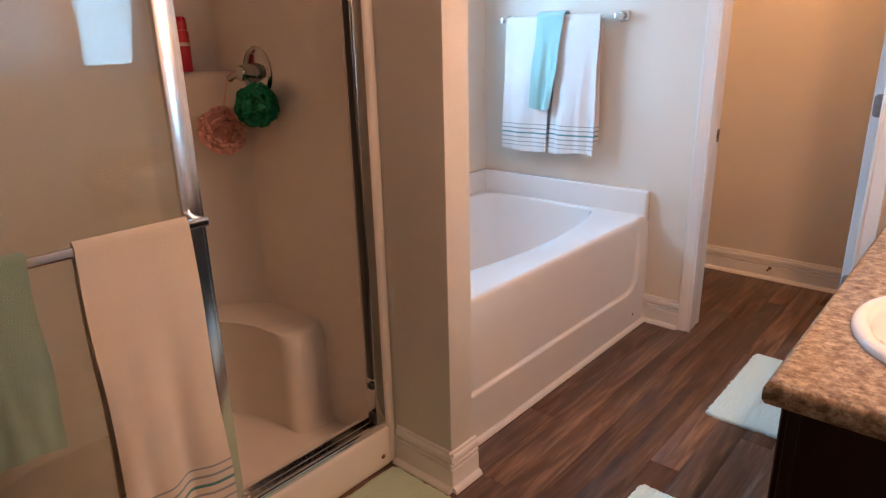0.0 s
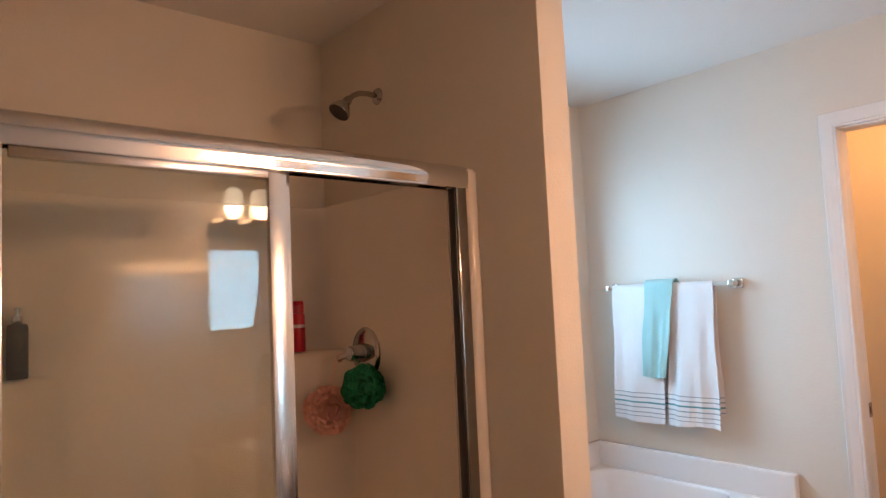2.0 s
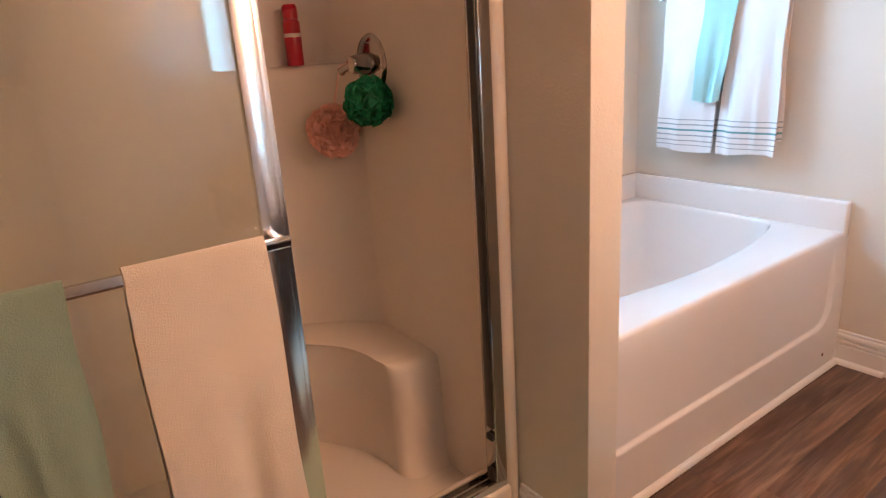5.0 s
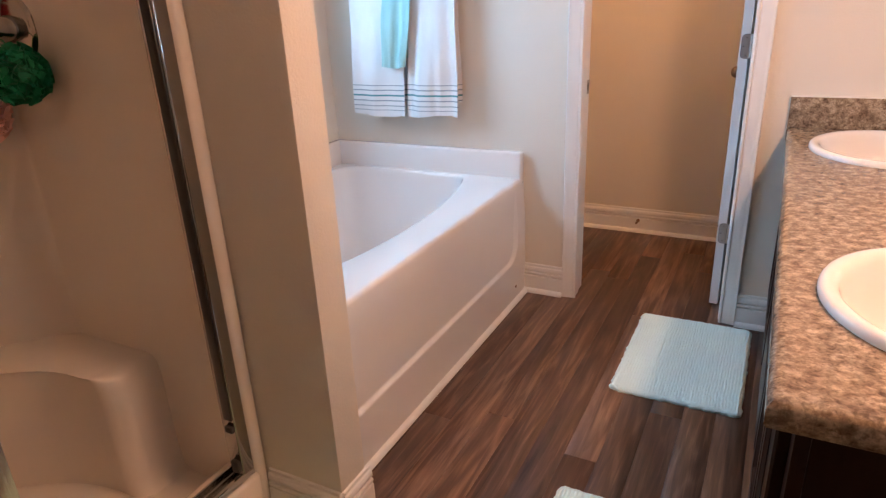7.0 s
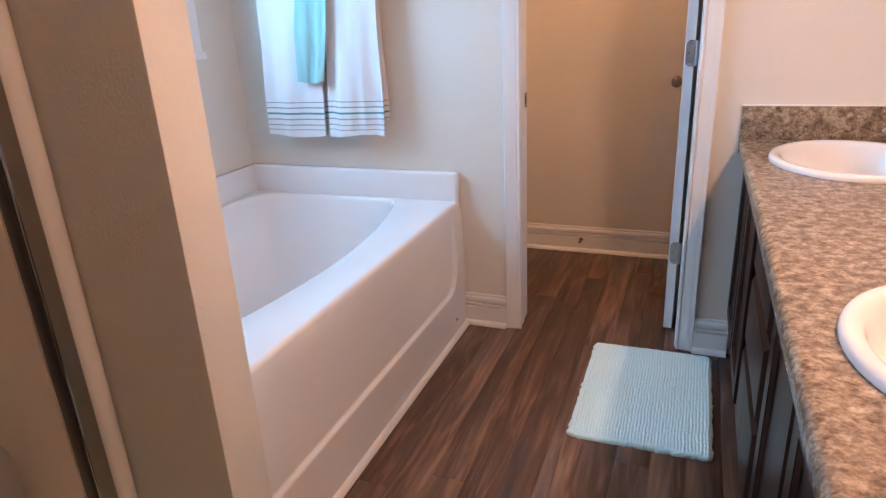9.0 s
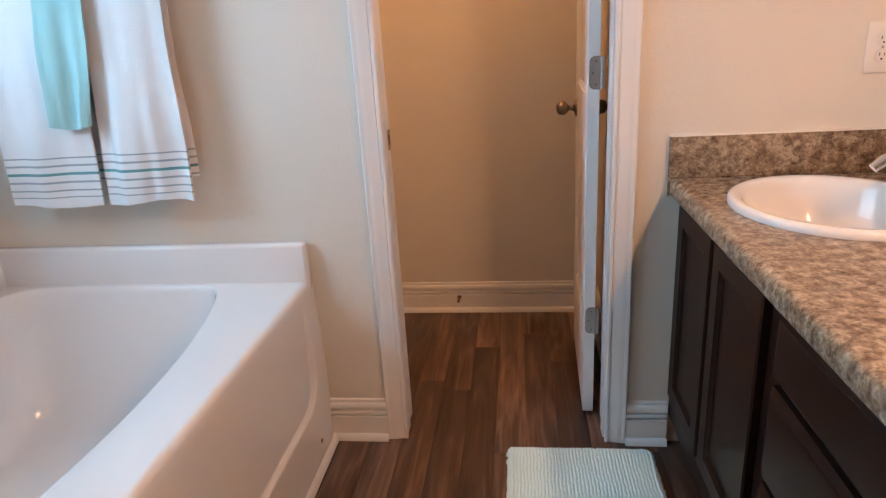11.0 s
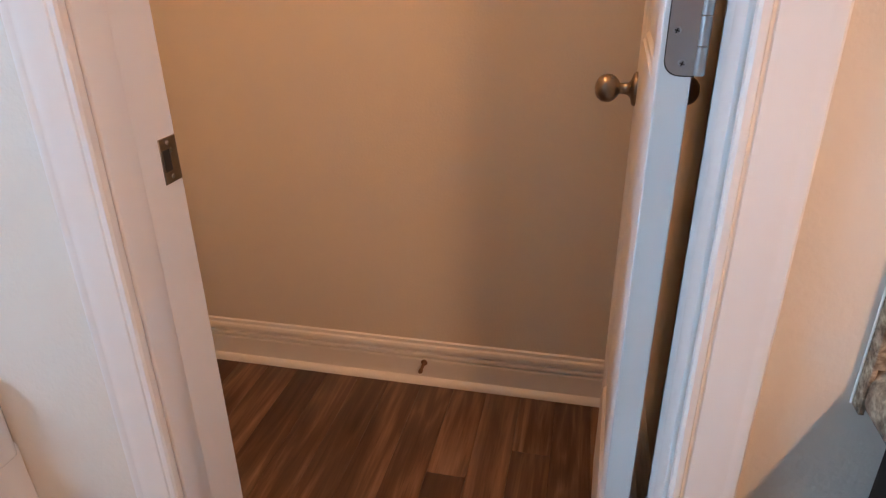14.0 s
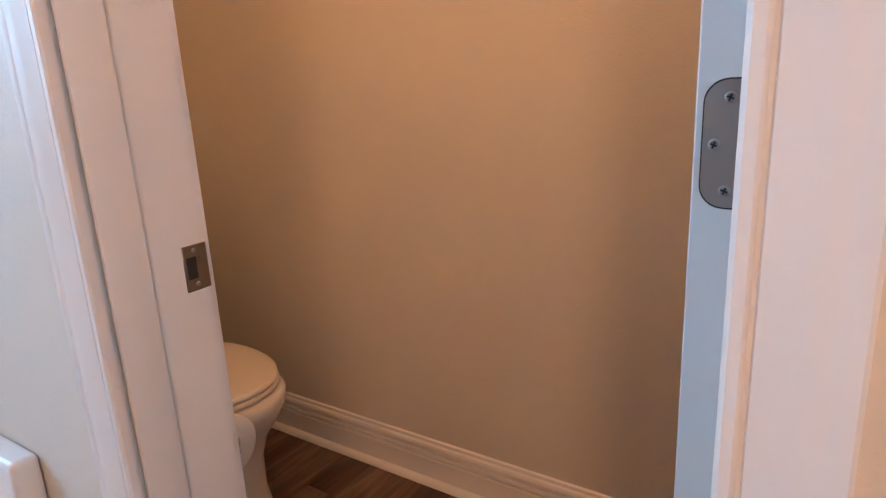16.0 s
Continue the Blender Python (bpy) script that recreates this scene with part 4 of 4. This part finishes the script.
vanity = thing("vanity_cabinet", (0.03, 2.04, 0), "espresso-stained wooden double vanity with shaker doors and drawers", "cabinet")
FX = CX + 0.040
bm = box(bmesh.new(), FX, FX + 0.02, VY0 + 0.022, VY1 - 0.001, 0.10, CZ - 0.047, 0.002)
box(bm, FX + 0.02, XE - 0.001, VY0 + 0.022, VY0 + 0.040, 0.10, CZ - 0.047, 0.002)
box(bm, FX + 0.02, XE - 0.001, VY1 - 0.019, VY1 - 0.001, 0.10, CZ - 0.047, 0.002)
box(bm, FX + 0.02, XE - 0.001, VY0 + 0.040, VY1 - 0.019, 0.10, 0.118)
part("body", bm, ESPRESSO, vanity)
part("toe_kick", box(bmesh.new(), FX + 0.065, XE - 0.001, VY0 + 0.03, VY1 - 0.002, 0.0, 0.10), ESPRESSO, vanity)


def shaker(name, y0, y1, z0, z1, rail_w=0.052):
    """A framed front with a recessed middle."""
    t = 0.020
    bm = bmesh.new()
    loops = []
    for xx, o in ((FX - 0.0005, 0.0), (FX - t + 0.004, 0.0), (FX - t, 0.004), (FX - t, rail_w - 0.002), (FX - t + 0.002, rail_w), (FX - 0.0005, rail_w)):
        loops.append([bm.verts.new((xx, y, z)) for y, z in ((y0 + o, z0 + o), (y1 - o, z0 + o), (y1 - o, z1 - o), (y0 + o, z1 - o))])
    for p, q in zip(loops, loops[1:] + loops[:1]):
        ring_faces(bm, p, q)
    d = part(name, bm, ESPRESSO, vanity)
    pb = box(bmesh.new(), FX - 0.011, FX - 0.001, y0 + rail_w - 0.004, y1 - rail_w + 0.004, z0 + rail_w - 0.004, z1 - rail_w + 0.004)
    rings = []
    for ins, dep in ((0.0, 0.0185), (0.006, 0.0155), (0.012, 0.0125)):
        rings.append([pb.verts.new((FX - dep, y, z)) for y, z in ((y0 + rail_w + ins, z0 + rail_w + ins), (y1 - rail_w - ins, z0 + rail_w + ins), (y1 - rail_w - ins, z1 - rail_w - ins), (y0 + rail_w + ins, z1 - rail_w - ins))])
    for a, b in zip(rings, rings[1:]):
        ring_faces(pb, a, b)
    p = new("panel", finish("panel", pb, ESPRESSO, 15))
    p.parent = d


for y0, y1 in ((2.632, 2.932), (2.312, 2.612), (1.478, 1.778), (1.158, 1.458)):
    shaker("cabinet_door", y0, y1, 0.205, 0.786)


def slab_front(name, y0, y1, z0, z1):
    """A plain drawer front with a broad eased edge."""
    bm = bmesh.new()
    loops = []
    for xx, o in ((FX - 0.0005, 0.0), (FX - 0.010, 0.0), (FX - 0.0175, 0.012), (FX - 0.0195, 0.016), (FX - 0.020, 0.020)):
        loops.append([bm.verts.new((xx, y, z)) for y, z in ((y0 + o, z0 + o), (y1 - o, z0 + o), (y1 - o, z1 - o), (y0 + o, z1 - o))])
    for p, q in zip(loops, loops[1:]):
        ring_faces(bm, p, q)
    bm.faces.new(loops[-1])
    bm.faces.new(loops[0])
    part(name, bm, ESPRESSO, vanity, sharp=20)


for z0, z1 in ((0.655, 0.786), (0.452, 0.640), (0.205, 0.437)):
    slab_front("drawer_front", 1.838, 2.252, z0, z1)

SINKS = (1.478, 2.648)
SKX, SKA, SKB = 0.008, 0.216, 0.247
counter = thing("countertop", (0.0, 2.04, CZ - 0.045), "brown granite-look laminate countertop with backsplash on the vanity", "countertop")
bm = bmesh.new()
for y0, y1, cy in ((VY0 + 0.014, 2.075, SINKS[0]), (2.075, VY1 - 0.001, SINKS[1])):
    ang = angles_for(CX + 0.018, XE - 0.001, y0, y1, SKX, cy, 96)
    o = [bm.verts.new((SKX + rect_radius(a, CX + 0.018, XE - 0.001, y0, y1, SKX, cy) * math.cos(a), cy + rect_radius(a, CX + 0.018, XE - 0.001, y0, y1, SKX, cy) * math.sin(a), CZ)) for a in ang]
    hole = []
    for a in ang:
        r = 1 / math.hypot(math.cos(a) / (SKA - 0.02), math.sin(a) / (SKB - 0.02))
        hole.append(bm.verts.new((SKX + r * math.cos(a), cy + r * math.sin(a), CZ)))
    low = [bm.verts.new((v.co.x, v.co.y, CZ - 0.03)) for v in hole]
    ring_faces(bm, o, hole)
    ring_faces(bm, hole, low)
part("worktop", bm, LAMINATE, counter)
EDGE = [(0.018, 0.0)] + [(0.018 - 0.018 * math.sin(a), -0.018 + 0.018 * math.cos(a)) for a in (math.pi / 2 * i / 6 for i in range(1, 7))] + [(0.0, -0.036), (0.004, -0.045), (0.030, -0.045), (0.030, -0.03), (0.018, -0.004)]
bm = bmesh.new()
# the rolled front edge and the near end, mitred at the corner
prof = [(d, CZ + z) for d, z in EDGE]
front_a = [bm.verts.new((CX + d, VY1 - 0.001, z)) for d, z in prof]
corner = [bm.verts.new((CX + d, VY0 + d, z)) for d, z in prof]
end_b = [bm.verts.new((XE - 0.001, VY0 + d, z)) for d, z in prof]
ring_faces(bm, front_a, corner)
ring_faces(bm, corner, end_b)
part("front_edge", bm, LAMINATE, counter, sharp=50)
bm = box(bmesh.new(), CX - 0.002, XE - 0.021, YN - 0.021, YN - 0.001, CZ + 0.0005, CZ + 0.111, 0.002)
box(bm, CX - 0.002, CX + 0.003, YN - 0.021, YN - 0.001, CZ - 0.05, CZ + 0.002, 0.001)
part("side_splash", bm, LAMINATE, counter)
part("back_splash", box(bmesh.new(), XE - 0.021, XE - 0.001, VY0 + 0.003, YN - 0.001, CZ + 0.0005, CZ + 0.111, 0.002), LAMINATE, counter)
part("caulk_line", box(box(bmesh.new(), CX - 0.003, XE - 0.02, YN - 0.0205, YN - 0.0005, CZ + 0.1105, CZ + 0.1132, 0.0008), CX - 0.0031, CX - 0.0019, YN - 0.004, YN - 0.0005, CZ - 0.05, CZ + 0.111, 0.0008), PLASTIC_W, counter, "white caulk bead")


def basin(cy):
    ob = thing("sink", (SKX, cy, CZ), "white oval drop-in ceramic sink in the countertop", "sink", "sinks in the vanity")
    prof = [(1.0, 0.0), (1.004, 0.004), (1.0, 0.010), (0.985, 0.0155), (0.955, 0.018), (0.90, 0.0165), (0.865, 0.012), (0.845, 0.002), (0.825, -0.012), (0.79, -0.05), (0.72, -0.09), (0.58, -0.122), (0.36, -0.140), (0.16, -0.147), (0.10, -0.148)]
    bm = bmesh.new()
    lathe(bm, prof, 72, Matrix.Translation((SKX, cy, CZ + 0.0005)), SKA, SKB)
    part("bowl", bm, CERAMIC, ob, sharp=70)
    part("drain", lathe(bmesh.new(), [(0.030, -0.1495), (0.029, -0.144), (0.022, -0.1435), (0.018, -0.147), (0.0, -0.146)], 28, Matrix.Translation((SKX, cy, CZ))), CHROME, ob, "chrome drain")
    part("overflow", lathe(bmesh.new(), [(0.0, 0.002), (0.007, 0.002), (0.010, 0.0)], 16, pose(SKX - 0.158, cy, CZ - 0.045, 0, 62, 0)), CHROME, ob, "small overflow ring")
    return ob


def faucet(cy):
    fx = 0.176
    ob = thing("faucet", (fx, cy, CZ + 0.018), "chrome centreset faucet with two clear round handles at the sink", "faucet", "faucets on the vanity")
    bm = box(bmesh.new(), fx - 0.026, fx + 0.026, cy - 0.078, cy + 0.078, CZ + 0.0155, CZ + 0.034, 0.012, 4)
    part("base_plate", bm, CHROME, ob, sharp=60)
    sp = [(fx, cy, CZ + 0.030), (fx, cy, CZ + 0.070), (fx - 0.012, cy, CZ + 0.098), (fx - 0.045, cy, CZ + 0.108), (fx - 0.085, cy, CZ + 0.100), (fx - 0.105, cy, CZ + 0.082)]
    part("spout", tube(bmesh.new(), sp, [0.017, 0.015, 0.014, 0.013, 0.012, 0.011], 18), CHROME, ob, sharp=60)
    for s in (-1, 1):
        hb = lathe(bmesh.new(), [(0.0, 0.0), (0.019, 0.0), (0.017, 0.012), (0.011, 0.018), (0.010, 0.026), (0.019, 0.033), (0.023, 0.044), (0.021, 0.056), (0.012, 0.062), (0.0, 0.063)], 12, Matrix.Translation((fx, cy + s * 0.052, CZ + 0.032)))
        part("handle", hb, CHROME, ob, sharp=25)
    return ob


for cy in SINKS:
    basin(cy)
    faucet(cy)

mirror = thing("wall_mirror", (XE, 2.02, 1.0), "large frameless wall mirror above the vanity", "mirror")
part("mirror_plate", box(bmesh.new(), XE - 0.007, XE - 0.001, 1.205, 2.90, 1.02, 1.935, 0.001, 1), MIRROR, mirror)
for y in (1.45, 2.6):
    for z0, z1 in ((1.012, 1.026), (1.929, 1.943)):
        part("clip", box(bmesh.new(), XE - 0.010, XE - 0.0005, y - 0.012, y + 0.012, z0, z1, 0.001, 1), CHROME, mirror)


def vanity_light(cy):
    fx, z = XE, 2.105
    ob = thing("vanity_light", (fx, cy, z), "dark metal vanity light with four glowing bell shades", "wall lamp")
    bm = lathe(bmesh.new(), [(0.0, 0.026), (0.75, 0.026), (0.92, 0.022), (1.0, 0.010), (1.0, 0.0005)], 56, pose(fx, cy, z, 0, -90, 0), 0.062, 0.33)
    part("back_plate", bm, BRONZE, ob, sharp=60)
    for i in range(4):
        y = cy + (i - 1.5) * 0.140
        a = tube(bmesh.new(), [(fx - 0.02, y, z), (fx - 0.06, y, z + 0.012), (fx - 0.09, y, z + 0.004), (fx - 0.10, y, z - 0.02)], 0.007, 12)
        lathe(a, [(0.0, 0.0), (0.020, 0.0), (0.024, -0.018), (0.022, -0.026)], 20, Matrix.Translation((fx - 0.10, y, z - 0.015)))
        part("arm", a, NICKEL, ob, sharp=60)
        s = lathe(bmesh.new(), [(0.021, -0.030), (0.030, -0.036), (0.038, -0.055), (0.043, -0.085), (0.052, -0.125), (0.0495, -0.1255), (0.040, -0.086), (0.035, -0.056), (0.028, -0.039), (0.020, -0.033)], 32, Matrix.Translation((fx - 0.10, y, z)))
        part("shade", s, SHADE, ob, "frosted glass bell shade, lit", 60)
        lamp("vanity_bulb", "POINT", WARM, BULB_W, Matrix.Translation((fx - 0.10, y, z - 0.140)), 0.040)
    return ob


vanity_light(1.50)

outlet = thing("wall_outlet", (0.224, YN, 1.160), "white double wall outlet above the backsplash", "outlet")
part("plate", box(bmesh.new(), 0.186, 0.262, YN - 0.0055, YN - 0.0003, 1.098, 1.222, 0.003, 3), PLASTIC_W, outlet)
for z in (1.140, 1.180):
    bm = lathe(bmesh.new(), [(0.0, 0.0075), (0.0155, 0.0075), (0.0165, 0.006), (0.0165, 0.0)], 24, pose(0.224, YN, z, 90, 0, 0))
    f = part("socket", bm, PLASTIC_W, outlet)
    # Dark raised pieces paint the shade inside the socket's openings.
    sb = bmesh.new()
    box(sb, 0.2175, 0.2195, YN - 0.0079, YN - 0.007, z - 0.001, z + 0.007)
    box(sb, 0.2285, 0.2305, YN - 0.0079, YN - 0.007, z - 0.000, z + 0.006)
    lathe(sb, [(0.0, 0.0079), (0.0023, 0.0079), (0.0023, 0.007)], 10, pose(0.224, YN, z - 0.008, 90, 0, 0))
    so = new("slot", finish("slot", sb, BLACKISH))
    so.parent = f
part("screw", lathe(bmesh.new(), [(0.0, 0.0068), (0.003, 0.0063), (0.0034, 0.005)], 12, pose(0.224, YN, 1.160, 90, 0, 0)), STEEL, outlet)

# ---- mats ----


def ribbed_mat(name, x0, x1, y0, y1, material, label, seed, pitch=0.0100, height=0.017, along="y"):
    """A chenille mat: rows of soft tufts on a backing, with an uneven edge."""
    rnd = random.Random(seed)
    bm = bmesh.new()
    nx, ny = int((x1 - x0) / pitch * 4), int((y1 - y0) / 0.006)
    rows = []
    for j in range(ny + 1):
        row = []
        for i in range(nx + 1):
            u, v = i / nx, j / ny
            y = y0 + (y1 - y0) * v
            turn = max(0.0, 0.020 - min(v, 1 - v) * (y1 - y0))
            inset = 0.020 - math.sqrt(0.020 ** 2 - turn ** 2)
            x = x0 + inset + (x1 - x0 - 2 * inset) * u
            rim = min(min(u, 1 - u) * (x1 - x0), min(v, 1 - v) * (y1 - y0))
            rib = 0.5 + 0.5 * math.cos(2 * math.pi * (x / pitch + 0.35 * noise.noise((x * 9, y * 14, seed))))
            tuft = 0.5 + 0.5 * noise.noise((x * 130, y * 170, seed))
            z = height * (0.66 + 0.17 * rib + 0.36 * tuft) * (0.42 + 0.58 * smoothstep(-0.002, 0.012, rim)) + 0.0015 * noise.noise((x * 6, y * 6, 3 + seed))
            wob = (0.0025 + 0.004 * smoothstep(0.02, 0.0, rim)) * noise.noise((x * 55, y * 55, seed + 5))
            row.append(bm.verts.new((x + wob, y + wob, max(0.0008, z))))
        rows.append(row)
    for a, b in zip(rows, rows[1:]):
        for i in range(nx):
            bm.faces.new((a[i], a[i + 1], b[i + 1], b[i]))
    edge = [rows[0][i] for i in range(nx + 1)] + [rows[j][nx] for j in range(1, ny + 1)] + [rows[ny][i] for i in range(nx - 1, -1, -1)] + [rows[j][0] for j in range(ny - 1, 0, -1)]
    low = [bm.verts.new((v.co.x, v.co.y, 0.0002)) for v in edge]
    ring_faces(bm, edge, low)
    return solid(name, bm, material, label, "bath mat", sharp=80)


ribbed_mat("bath_mat", -0.727, -0.287, 2.296, 2.932, AQUA_MAT, "pale aqua ribbed chenille bath mat on the wood floor", 2)
ribbed_mat("bath_mat", -0.735, -0.290, 1.115, 1.748, AQUA_MAT, "pale aqua ribbed chenille bath mat before the vanity", 6)
ribbed_mat("bath_mat", -1.440, -0.990, 0.58, 1.297, GREEN_MAT, "pale green bath mat before the shower", 9, 0.016, 0.009)

# ---- toilet room ----
TYC = 3.585
toilet = thing("toilet", (-1.95, TYC, 0), "white ceramic toilet with a closed lid", "toilet")


def egg(a, front, back, half):
    c, s = math.cos(a), math.sin(a)
    return (front if c > 0 else back) * (abs(c) ** 0.92) * (1 if c > 0 else -1), half * (abs(s) ** 0.92) * (1 if s > 0 else -1)


def egg_stack(levels, ox, n=56, cap=True):
    bm = bmesh.new()
    rings = []
    for front, back, half, z, shift in levels:
        rings.append([bm.verts.new((ox + shift + egg(2 * math.pi * i / n, front, back, half)[0], TYC + egg(2 * math.pi * i / n, front, back, half)[1], z)) for i in range(n)])
    for a, b in zip(rings, rings[1:]):
        ring_faces(bm, a, b)
    if cap:
        bm.faces.new(rings[0])
        bm.faces.new(rings[-1])
    return bm


TOX = -1.84
part("bowl", egg_stack([(0.212, 0.26, 0.118, 0.0, 0), (0.208, 0.26, 0.115, 0.03, 0), (0.190, 0.25, 0.108, 0.10, 0), (0.192, 0.245, 0.112, 0.20, 0), (0.216, 0.24, 0.132, 0.27, 0), (0.254, 0.235, 0.168, 0.325, 0), (0.270, 0.23, 0.184, 0.360, 0), (0.274, 0.23, 0.188, 0.388, 0), (0.262, 0.225, 0.178, 0.399, 0)], TOX), CERAMIC, toilet, sharp=70)
part("seat", egg_stack([(0.246, 0.21, 0.178, 0.402, 0), (0.252, 0.212, 0.183, 0.406, 0), (0.252, 0.212, 0.183, 0.414, 0), (0.244, 0.208, 0.176, 0.419, 0)], TOX), PLASTIC_W, toilet, sharp=60)
part("lid", egg_stack([(0.242, 0.21, 0.175, 0.421, 0), (0.249, 0.212, 0.181, 0.424, 0), (0.249, 0.212, 0.181, 0.431, 0), (0.240, 0.206, 0.174, 0.437, 0), (0.16, 0.15, 0.11, 0.441, 0)], TOX), PLASTIC_W, toilet, "closed off-white lid", 60)
tank = part("tank", box(bmesh.new(), XW + 0.02, XW + 0.215, TYC - 0.22, TYC + 0.22, 0.385, 0.735, 0.025, 4), CERAMIC, toilet)
part("tank_lid", box(bmesh.new(), XW + 0.012, XW + 0.225, TYC - 0.23, TYC + 0.23, 0.737, 0.775, 0.012, 3), CERAMIC, toilet)
fb = tube(bmesh.new(), [(XW + 0.213, TYC - 0.15, 0.68), (XW + 0.235, TYC - 0.15, 0.68), (XW + 0.240, TYC - 0.14, 0.68), (XW + 0.240, TYC - 0.08, 0.676)], 0.006, 10)
part("flush_lever", fb, CHROME, toilet, "chrome flush lever")

holder = thing("toilet_paper_holder", (-1.28, YC, 0.585), "chrome paper holder with a white roll on the wall", "paper holder")
PY, PZ = YC + 0.102, 0.585
bm = bmesh.new()
for x in (-1.352, -1.215):
    box(bm, x - 0.008, x + 0.008, YC + 0.0005, PY + 0.01, PZ - 0.012, PZ + 0.012, 0.003)
tube(bm, [(-1.348, PY, PZ), (-1.219, PY, PZ)], 0.007, 12)
part("arm", bm, CHROME, holder)
part("paper_roll", lathe(bmesh.new(), [(0.020, 0.0), (0.052, 0.0), (0.054, 0.002), (0.054, 0.100), (0.052, 0.102), (0.020, 0.102), (0.020, 0.0)], 40, pose(-1.322, PY, PZ, 0, 90, 0)), CARD, holder, "white toilet paper roll", 50)

stop = thing("door_stop", (-0.965, YB - 0.014, 0.072), "small brown door stop screwed into the baseboard", "door stop")
sb = lathe(bmesh.new(), [(0.0, 0.0), (0.010, 0.0), (0.010, 0.004), (0.005, 0.006), (0.0045, 0.042), (0.0065, 0.043), (0.0065, 0.052), (0.0, 0.054)], 14, pose(-0.965, YB - 0.0138, 0.072, 90, 0, 0))
part("peg", sb, BROWN, stop)

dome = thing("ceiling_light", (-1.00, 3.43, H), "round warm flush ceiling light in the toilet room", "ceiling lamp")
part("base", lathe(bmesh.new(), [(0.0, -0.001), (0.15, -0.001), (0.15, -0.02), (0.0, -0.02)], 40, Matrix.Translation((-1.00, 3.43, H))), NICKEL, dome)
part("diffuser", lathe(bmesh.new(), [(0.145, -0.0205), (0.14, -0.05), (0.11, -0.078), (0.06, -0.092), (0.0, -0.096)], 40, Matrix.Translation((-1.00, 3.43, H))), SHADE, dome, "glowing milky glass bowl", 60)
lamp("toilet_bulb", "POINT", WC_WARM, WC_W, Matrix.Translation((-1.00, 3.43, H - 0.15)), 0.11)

# ---- floor boards ----
PW, PL, GAP = 0.1015, 1.82, 0.0007


def board_mesh(w, length):
    bm = bmesh.new()
    t, c = 0.006, 0.0006
    lo = [bm.verts.new(p) for p in ((0, 0, -t), (w, 0, -t), (w, length, -t), (0, length, -t))]
    mid = [bm.verts.new(p) for p in ((0, 0, -c), (w, 0, -c), (w, length, -c), (0, length, -c))]
    top = [bm.verts.new(p) for p in ((c, c, 0), (w - c, c, 0), (w - c, length - c, 0), (c, length - c, 0))]
    ring_faces(bm, lo, mid)
    ring_faces(bm, mid, top)
    bm.faces.new(top)
    return finish("plank", bm, PLANK, 80)


shared = {}
rnd = random.Random(12)
# where the boards of a row end, for the rows in which a joint can be seen
JOINTS = {0: (0.88, 1.895, 2.913), -3: (0.45, 1.995, 3.35), -5: (0.70, 1.908, 3.20), -1: (1.38, 3.62), -2: (1.22, 3.28), -4: (1.46, 3.05), 1: (1.30, 2.50, 3.74), 2: (1.05, 2.22, 3.50)}
row = -16
x = -0.768 + row * PW
while x < XE + 0.02:
    first = YS - 0.02 + PL * rnd.random()
    ends = JOINTS.get(row, (first, first + PL, first + 2 * PL))
    ends = [YS - 0.02] + [e for e in ends if YS < e < YB] + [YB + 0.02]
    for ya, yb in zip(ends, ends[1:]):
        key = round(yb - ya, 4)
        if key not in shared:
            shared[key] = board_mesh(PW - GAP, key - GAP)
        o = new("plank", shared[key])
        o.location = (x, ya, 0)
        o.parent = floor
    x += PW
    row += 1
